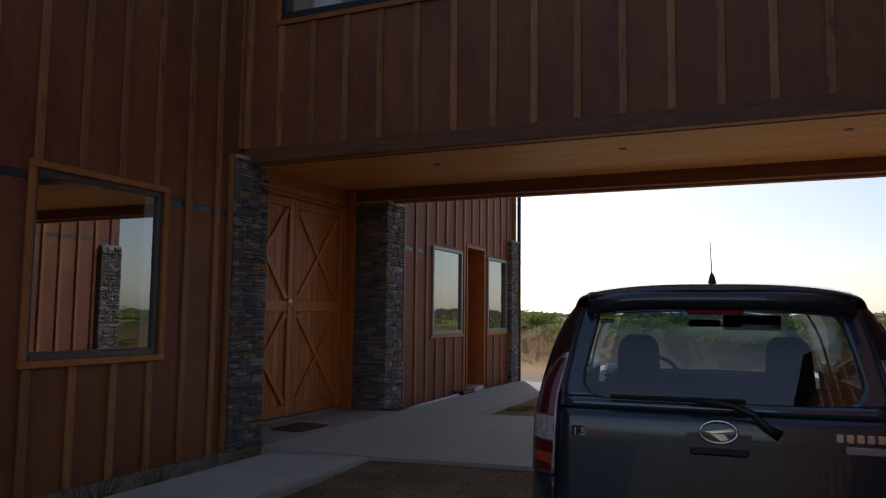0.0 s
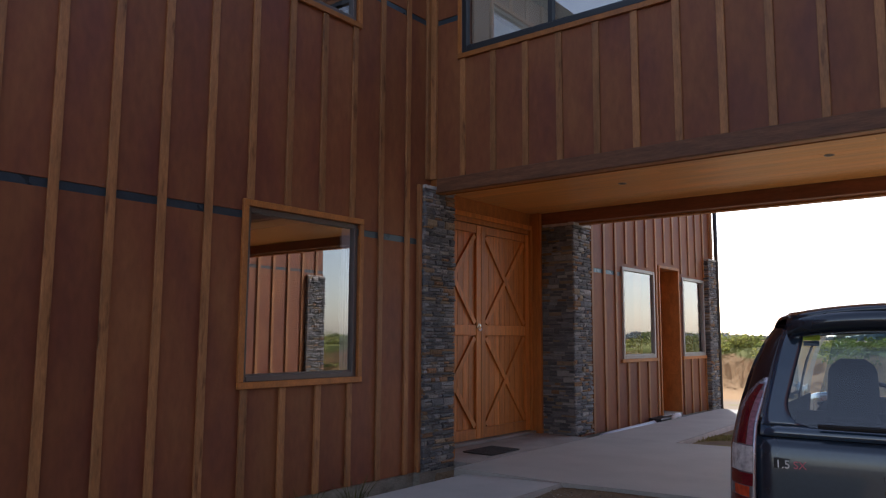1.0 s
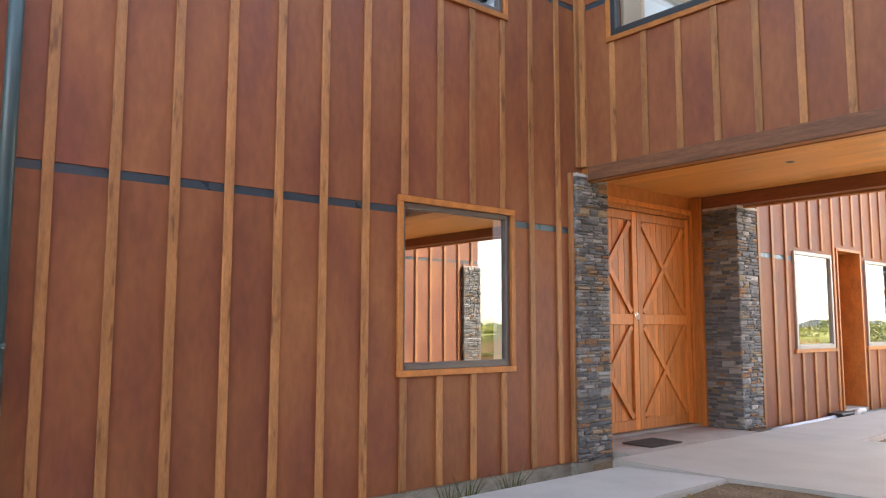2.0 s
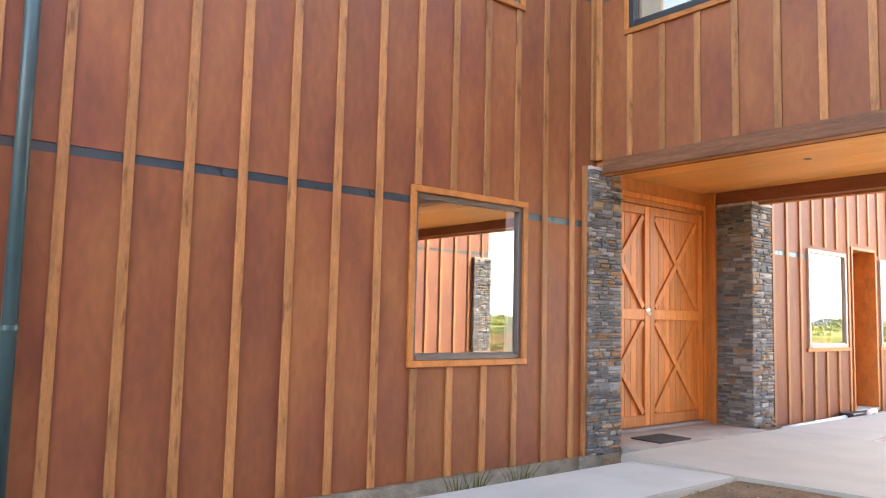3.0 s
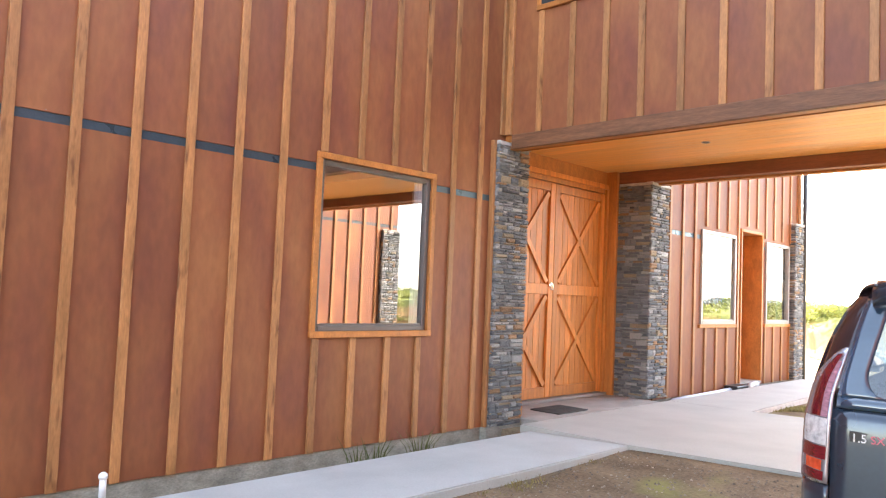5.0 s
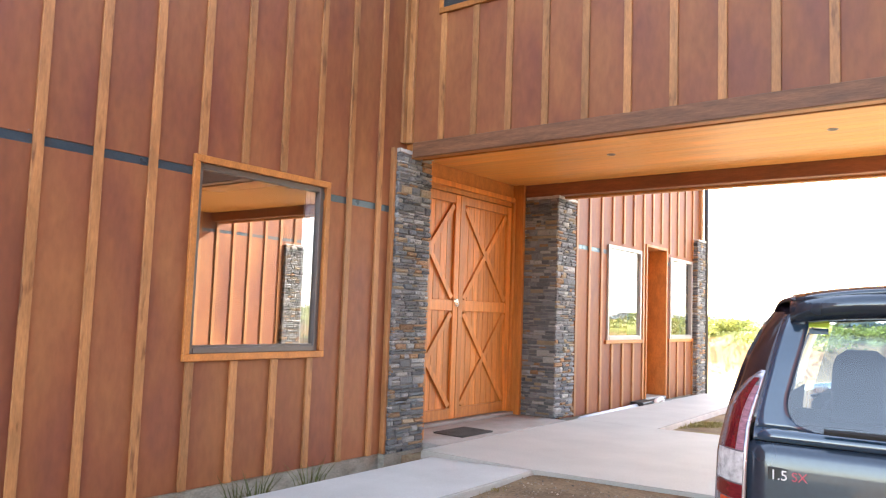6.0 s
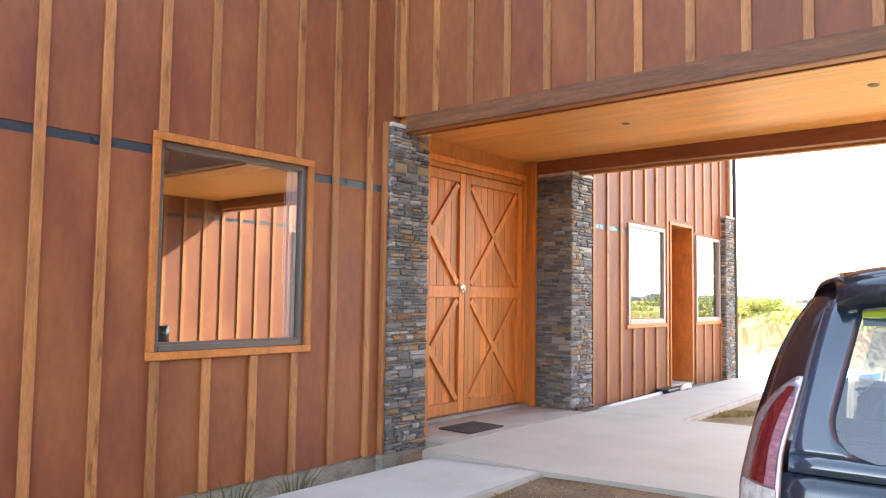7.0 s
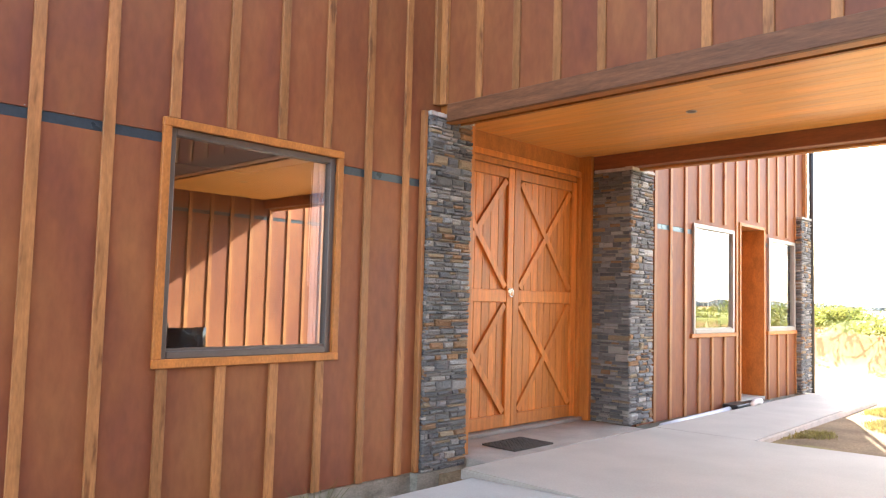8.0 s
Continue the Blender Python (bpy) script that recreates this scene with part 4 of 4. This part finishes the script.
    part("steering_wheel", bm, BLACKPLAST, car, smooth=True)
    # wheels
    for s in (-1, 1):
        for y in (0.66, 2.92):
            bm = bmesh.new()
            M = Matrix.Translation((s * 0.72, y, 0.285)) @ Matrix.Rotation(radians(90), 4, "Y")
            bmesh.ops.create_cone(bm, cap_ends=True, segments=36, radius1=0.285, radius2=0.285, depth=0.18, matrix=M)
            bmesh.ops.bevel(bm, geom=[e for e in bm.edges if abs(e.verts[0].co.x - e.verts[1].co.x) < 1e-4], offset=0.025, segments=2, affect="EDGES")
            wh = part("wheel", bm, RUBBER, car, "black tyre with silver rim", False)
            bm = bmesh.new()
            bmesh.ops.create_cone(bm, cap_ends=True, segments=24, radius1=0.19, radius2=0.17, depth=0.03, matrix=Matrix.Translation((s * 0.815, y, 0.285)) @ Matrix.Rotation(radians(90 * s), 4, "Y"))
            part("rim", bm, SILVER, wh)
    # aerial, wiper, badges
    bm = bmesh.new()
    tube(bm, [(0.0, 0.42, 1.555), (0.0, 0.43, 1.575), (0.0, 0.44, 1.595), (0.0, 0.445, 1.607)], [0.019, 0.015, 0.010, 0.005], 12)
    ant = part("aerial", bm, BLACKPLAST, car, "black whip aerial", True)
    bm = bmesh.new()
    tube(bm, [(0.0, 0.445, 1.60), (-0.005, 0.43, 1.745)], [0.0025, 0.0015], 6)
    part("rod", bm, SILVER, ant, smooth=True)
    bm = bmesh.new()
    tube(bm, [rear(x, z, o) for x, z, o in ((0.21, 0.985, 0.035), (0.17, 1.01, 0.045), (0.12, 1.06, 0.045), (0.05, 1.085, 0.045), (-0.1, 1.10, 0.04))], [0.022, 0.015, 0.013, 0.012, 0.009], 8)
    wp = part("wiper", bm, BLACKPLAST, car, "black rear wiper", True)
    bm = bmesh.new()
    tube(bm, [rear(x, 1.098 + 0.02 * (x + 0.38) * 0.2, 0.022) for x in steps(-0.40, 0.10, 8)], 0.009, 6)
    part("blade", bm, RUBBER, wp)
    part("grip", net(lambda t, z: rear(t, z, 0.012), steps(-0.115, 0.115, 8), steps(0.91, 1.015, 5)), PAINT, gate, "raised boss round the emblem", True)
    part("grip_lip", boxed((-0.105, rear_y(0, 0.91) - 0.028, 0.898), (0.105, rear_y(0, 0.91) + 0.004, 0.925), None, 0.008), BLACKPLAST, gate)
    bm = bmesh.new()
    tube(bm, [rear(0.066 * math.cos(a), 0.985 + 0.040 * math.sin(a), 0.018) for a in steps(0, 2 * math.pi, 32)], 0.006, 8, False)
    em = part("emblem", bm, CHROME, gate, "oval chrome emblem", True)
    for q in (((-0.05, 0.986), (0.045, 1.0), (0.058, 0.992), (-0.02, 0.98)), ((-0.03, 0.978), (0.02, 0.978), (0.035, 0.960), (0.01, 0.952))):
        bm = bmesh.new()
        bm.faces.new([bm.verts.new(rear(x, z, 0.02)) for x, z in q])
        panel("emblem_bar", bm, CHROME, em, thick=0.004, smooth=False)
    yb = rear_y(-0.51, 0.96)
    bd = part("badge", boxed((-0.555, yb - 0.004, 0.938), (-0.435, yb + 0.012, 0.978), None, 0.003), BLACKPLAST, gate, "trim badge")
    text_mesh("1.5", 0.042, WHITEPLAST, bd, (-0.549, yb - 0.009, 0.942), (90, 0, 0))
    text_mesh("SX", 0.038, PINK, bd, (-0.488, yb - 0.009, 0.943), (90, 0, 0))
    for i in range(6):
        x = 0.40 + i * 0.034
        part("name_bar", boxed((x, rear_y(x, 0.985) - 0.010, 0.968), (x + 0.024, rear_y(x, 0.985), 0.998), None, 0.002), CHROME, gate, "chrome name bars")
    part("name_plate", boxed((0.43, rear_y(0.5, 0.94) - 0.012, 0.928), (0.60, rear_y(0.5, 0.94) + 0.002, 0.955), None, 0.002), SILVER, gate)
    car.matrix_basis = Matrix.Translation(at) @ Matrix.Rotation(radians(yaw), 4, "Z")
    return car


build_car((4.853, 3.365, -0.081), 5.5)


# ---- fixtures and small things ----
def downpipe(x, y, z0, z1, r, m, label, brackets=(1.2, 3.6)):
    d = empty("downpipe", (x, y, z0), label, "downpipe")
    bm = bmesh.new()
    tube(bm, [(x, y, z0), (x, y, z1)], r, 20)
    part("pipe", bm, m, d, smooth=True)
    for z in brackets:
        bm = bmesh.new()
        tube(bm, [(x, y, z), (x, y, z + 0.03)], r + 0.005, 20)
        box(bm, (0.0, y - 0.02, z), (x, y + 0.02, z + 0.03))
        part("bracket", bm, m, d)
    return d


downpipe(0.075, 1.165, -0.09, EAVES, 0.045, PIPE, "blue-green painted downpipe fixed to the wall")
downpipe(0.10, 15.69, -0.08, EAVES, 0.04, mat("dark_downpipe", (0.025, 0.025, 0.028), 0.4, var=0.1, bump=0), "dark downpipe at the end of the wall", (2.75,))


def doormat():
    m = empty("doormat", (0.0, 7.79, 0.002), "dark rubber ring doormat on the entry floor", "doormat")
    bm = bmesh.new()
    x0, x1, y0, y1 = -0.21, 0.18, 7.50, 8.08
    box(bm, (x0, y0, 0.002), (x1, y1, 0.008))
    part("base", bm, RUBBER, m)
    nx, ny = 9, 14
    worn = mat("worn_rubber", (0.05, 0.045, 0.042), 0.85, var=0.3, bump=0.3)
    for i in range(nx + 1):
        xx = x0 + (x1 - x0) * i / nx
        part("bar", boxed((xx - 0.006, y0 - 0.004, 0.008), (xx + 0.006, y1 + 0.004, 0.018)), worn, m)
    for j in range(ny + 1):
        yy = y0 + (y1 - y0) * j / ny
        part("bar", boxed((x0 - 0.004, yy - 0.006, 0.0085), (x1 + 0.004, yy + 0.006, 0.0175)), worn, m)


doormat()


def downlight(x, y):
    d = empty("downlight", (x, y, 3.11), "small recessed downlight in the soffit, off", "light", "soffit downlights")
    bm = bmesh.new()
    tube(bm, [(x + 0.042 * math.cos(a), y + 0.042 * math.sin(a), 3.107) for a in steps(0, 2 * math.pi, 20)], 0.006, 8, False)
    part("rim", bm, ALU_L, d, smooth=True)
    bm = bmesh.new()
    bmesh.ops.create_cone(bm, cap_ends=True, segments=20, radius1=0.038, radius2=0.03, depth=0.004, matrix=Matrix.Translation((x, y, 3.1075)))
    part("lens", bm, BLACKPLAST, d)


for x, y in ((1.455, 8.33), (3.64, 8.265), (5.755, 8.20)):
    downlight(x, y)

LEAF = leaf_mat("grass_blade", (0.09, 0.125, 0.04))
DRYLEAF = leaf_mat("scrub_leaf", (0.235, 0.275, 0.075))
# TREELEAF is paled: distance haze is put into its base colour.
TREELEAF = mat("hazed_far_leaf", (0.27, 0.30, 0.28), 0.8, var=0.35, scale=0.2, bump=0, rand="island")


def blades(bm, x, y, z, n, h, spread, rnd, lean=0.6, w=0.006):
    for _ in range(n):
        a, r = rnd.uniform(0, 6.283), rnd.uniform(0, spread)
        px, py, hh = x + r * math.cos(a), y + r * math.sin(a), h * rnd.uniform(0.5, 1.1)
        dx, dy = lean * hh * math.cos(a) * rnd.random(), lean * hh * math.sin(a) * rnd.random()
        b = rnd.uniform(0, 3.14)
        wx, wy = w * math.cos(b), w * math.sin(b)
        v = [bm.verts.new(p) for p in ((px - wx, py - wy, z), (px + wx, py + wy, z), (px + wx * 0.7 + dx * 0.4, py + wy * 0.7 + dy * 0.4, z + hh * 0.6),
                                       (px - wx * 0.7 + dx * 0.4, py - wy * 0.7 + dy * 0.4, z + hh * 0.6), (px + dx, py + dy, z + hh * 0.95))]
        bm.faces.new(v[:4])
        bm.faces.new((v[3], v[2], v[4]))


def tuft(x, y, n, h, seed):
    bm = bmesh.new()
    blades(bm, x, y, ground_z(x, y) - 0.01, n, h, 0.06, random.Random(seed))
    tagged(link("grass_tuft", bm, LEAF), "green grass tuft growing beside the foundation", "grass", "grass tufts by the wall")


tuft(0.30, 4.66, 45, 0.42, 1), tuft(0.28, 4.50, 30, 0.36, 2), tuft(0.30, 5.20, 40, 0.42, 3)

# patchy grass on the yard, both sides of the slab
bm = bmesh.new()
rnd = random.Random(11)
for _ in range(2400):
    x, y = rnd.uniform(1.42, 3.6), rnd.uniform(10.35, 14.5)
    if noise.noise(Vector((x * 1.1, y * 0.9, 2))) > 0.0:
        blades(bm, x, y, ground_z(x, y) - 0.005, 14, 0.05, 0.09, rnd, 0.9, 0.005)
for _ in range(160):
    x, y = rnd.uniform(1.53, 1.75), rnd.uniform(2.5, 6.6)
    if noise.noise(Vector((x * 2, y * 1.5, 7))) > 0.05:
        blades(bm, x, y, ground_z(x, y) - 0.005, 5, 0.045, 0.05, rnd, 0.9, 0.003)
tagged(link("yard_grass", bm, leaf_mat("short_grass", (0.24, 0.22, 0.085))), "thin patchy grass on the gravel", "grass", kind="stuff")

# loose stones on the gravel
bm = bmesh.new()
for _ in range(2600):
    x, y = rnd.uniform(1.52, 4.6), rnd.uniform(3.2, 6.67)
    r = rnd.choice((0.006, 0.008, 0.011, 0.016))
    z = ground_z(x, y)
    v = [bm.verts.new((x + r * dx * rnd.uniform(0.6, 1.2), y + r * dy * rnd.uniform(0.6, 1.2), z + r * dz)) for dx, dy, dz in ((1, 0, 0), (0, 1, 0), (-1, 0, 0), (0, -1, 0), (0.1, 0.1, 0.75))]
    for i in range(4):
        bm.faces.new((v[i], v[(i + 1) % 4], v[4]))
tagged(link("loose_gravel", bm, mat("pebbles", (0.23, 0.19, 0.145), 0.9, var=0.4, scale=3, bump=0, rand="island")), "loose brown gravel on the yard", "gravel", kind="stuff")


def stub(x, y):
    s = empty("pipe_stub", (x, y, -0.085), "white plastic pipe stub with a domed cap by the path", "pipe")
    bm = bmesh.new()
    tube(bm, [(x, y, -0.1), (x, y, 0.05)], 0.022, 14)
    part("pipe", bm, WHITEPLAST, s, smooth=True)
    bm = bmesh.new()
    tube(bm, [(x, y, 0.05), (x, y, 0.075), (x, y, 0.088)], [0.03, 0.028, 0.012], 14)
    part("cap", bm, WHITEPLAST, s, smooth=True)


stub(0.20, 2.45)


def trench_pipe():
    p = empty("drain_pipe", (0.12, 11.0, -0.06), "pale plastic drain pipe lying in the wall trench", "pipe")
    bm = bmesh.new()
    tube(bm, [(0.215, 10.19, -0.045), (0.19, 10.6, -0.045), (0.165, 11.3, -0.042), (0.145, 11.9, -0.04), (0.13, 12.25, -0.038)], 0.042, 14)
    part("pipe", bm, mat("grey_blue_plastic", (0.44, 0.47, 0.56), 0.4, var=0.08, bump=0), p, smooth=True)
    b = empty("gully_box", (0.14, 12.6, -0.06), "black plastic gully box with a white elbow beside the doorway", "drain")
    part("box", boxed((0.03, 12.25, -0.16), (0.25, 12.75, 0.03), None, 0.012), BLACKPLAST, b)
    part("lid", boxed((0.02, 12.78, -0.16), (0.255, 13.5, 0.002), None, 0.01), BLACKPLAST, b)
    bm = bmesh.new()
    tube(bm, [(0.262, 12.70, -0.02), (0.275, 12.74, 0.03), (0.30, 12.80, 0.05), (0.33, 12.86, 0.05)], 0.04, 14)
    part("elbow", bm, WHITEPLAST, b, smooth=True)


trench_pipe()


def curtain():
    c = empty("blind", (-0.16, 5.36, 1.0), "white fabric blind drawn to the side of the window", "blind")
    bm = bmesh.new()
    pts = [(-0.062 - 0.010 * math.sin(k * 1.7), 5.335 + 0.0085 * k) for k in range(14)]
    for (a, b), (cc, d) in zip(pts, pts[1:]):
        vs = [bm.verts.new(p) for p in ((a, b, 1.01), (cc, d, 1.01), (cc, d, 2.36), (a, b, 2.36))]
        bm.faces.new(vs)
    ob = part("cloth", bm, WHITEPLAST, c)
    bm = bmesh.new()
    tube(bm, [(-0.055, 5.33, 2.3), (-0.055, 5.325, 1.5), (-0.055, 5.318, 1.44), (-0.055, 5.31, 1.5), (-0.055, 5.315, 2.3)], 0.002, 6, False)
    part("cord", bm, PLASTER, c, "thin pull cord", True)
    md = ob.modifiers.new("thickness", "SOLIDIFY")
    md.thickness = 0.006


curtain()


def roller_blind():
    b = empty("roller_blind", (1.5, 6.74, 4.4), "cream roller blind drawn down behind the upper window", "blind")
    part("cloth", boxed((0.46, 6.735, 4.42), (2.66, 6.738, 5.44)), mat("cream_cloth", (0.78, 0.73, 0.60), 0.9, var=0.05, scale=1, bump=0.05, fine=200), b)
    part("bottom_bar", boxed((0.44, 6.728, 4.405), (2.60, 6.745, 4.42), None, 0.003), ALU_L, b)


roller_blind()


# ---- distance ----
def leaf_mass(bm, cx, cy, cz, rx, ry, rz, n, size, rnd):
    """Leaves spread unevenly through a lumpy crown."""
    lumps = [(rnd.uniform(-0.6, 0.6), rnd.uniform(-0.6, 0.6), rnd.uniform(-0.3, 0.6), rnd.uniform(0.3, 0.6)) for _ in range(6)]
    for _ in range(n):
        lx, ly, lz, lr = rnd.choice(lumps)
        d = Vector((rnd.gauss(0, 1), rnd.gauss(0, 1), rnd.gauss(0, 1))).normalized() * lr * rnd.uniform(0.5, 1)
        p = Vector((cx + rx * (lx + d.x), cy + ry * (ly + d.y), cz + rz * max(-0.2, lz + d.z)))
        a = Vector((rnd.gauss(0, 1), rnd.gauss(0, 1), rnd.gauss(0, 1))).normalized()
        b = a.orthogonal().normalized()
        s = size * rnd.uniform(0.6, 1.3)
        bm.faces.new([bm.verts.new(q) for q in (p - b * s, p + a * s * 0.5, p + b * s, p - a * s * 0.5)])


bm = bmesh.new()
rnd = random.Random(21)
for _ in range(230):
    x = rnd.uniform(-14, 34)
    e = rnd.uniform(21.6, 26.5)
    y = e - 0.25 * x - 1.2 * math.sin(x * 0.11)
    h = rnd.uniform(0.12, 0.38)
    leaf_mass(bm, x, y, ground_z(x, y) + h * 0.3, rnd.uniform(0.5, 1.3), rnd.uniform(0.4, 0.8), h, 300, 0.05, rnd)
tagged(link("bank_scrub", bm, DRYLEAF), "yellow-green low scrub along the top of the bank", "scrub", kind="stuff")
bm = bmesh.new()
for _ in range(70):
    t = rnd.random()
    x, y = rnd.uniform(6, 60), rnd.uniform(38, 60)
    h = rnd.uniform(0.25, 0.6)
    leaf_mass(bm, x, y, ground_z(x, y) + h * 0.3, rnd.uniform(1.2, 2.4), rnd.uniform(1.0, 2), h, 420, 0.11, rnd)
tagged(link("hedge_scrub", bm, DRYLEAF), "green shrubs on the rise behind the bank", "shrubs", kind="stuff")
bm = bmesh.new()
for _ in range(150):
    x, y = rnd.uniform(-260, 260), rnd.uniform(330, 420)
    h = rnd.uniform(1.6, 3.6) * (0.6 + 0.4 * math.sin(x * 0.03) ** 2)
    leaf_mass(bm, x, y, 0.5 + h * 0.3, rnd.uniform(5, 11), 5, h, 220, 1.1, rnd)
tagged(link("far_woods", bm, TREELEAF), "distant line of trees with haze put into their pale colour", "trees", kind="stuff")
# ---- stone pieces ----
for spec in PIERS:
    pier(*spec)
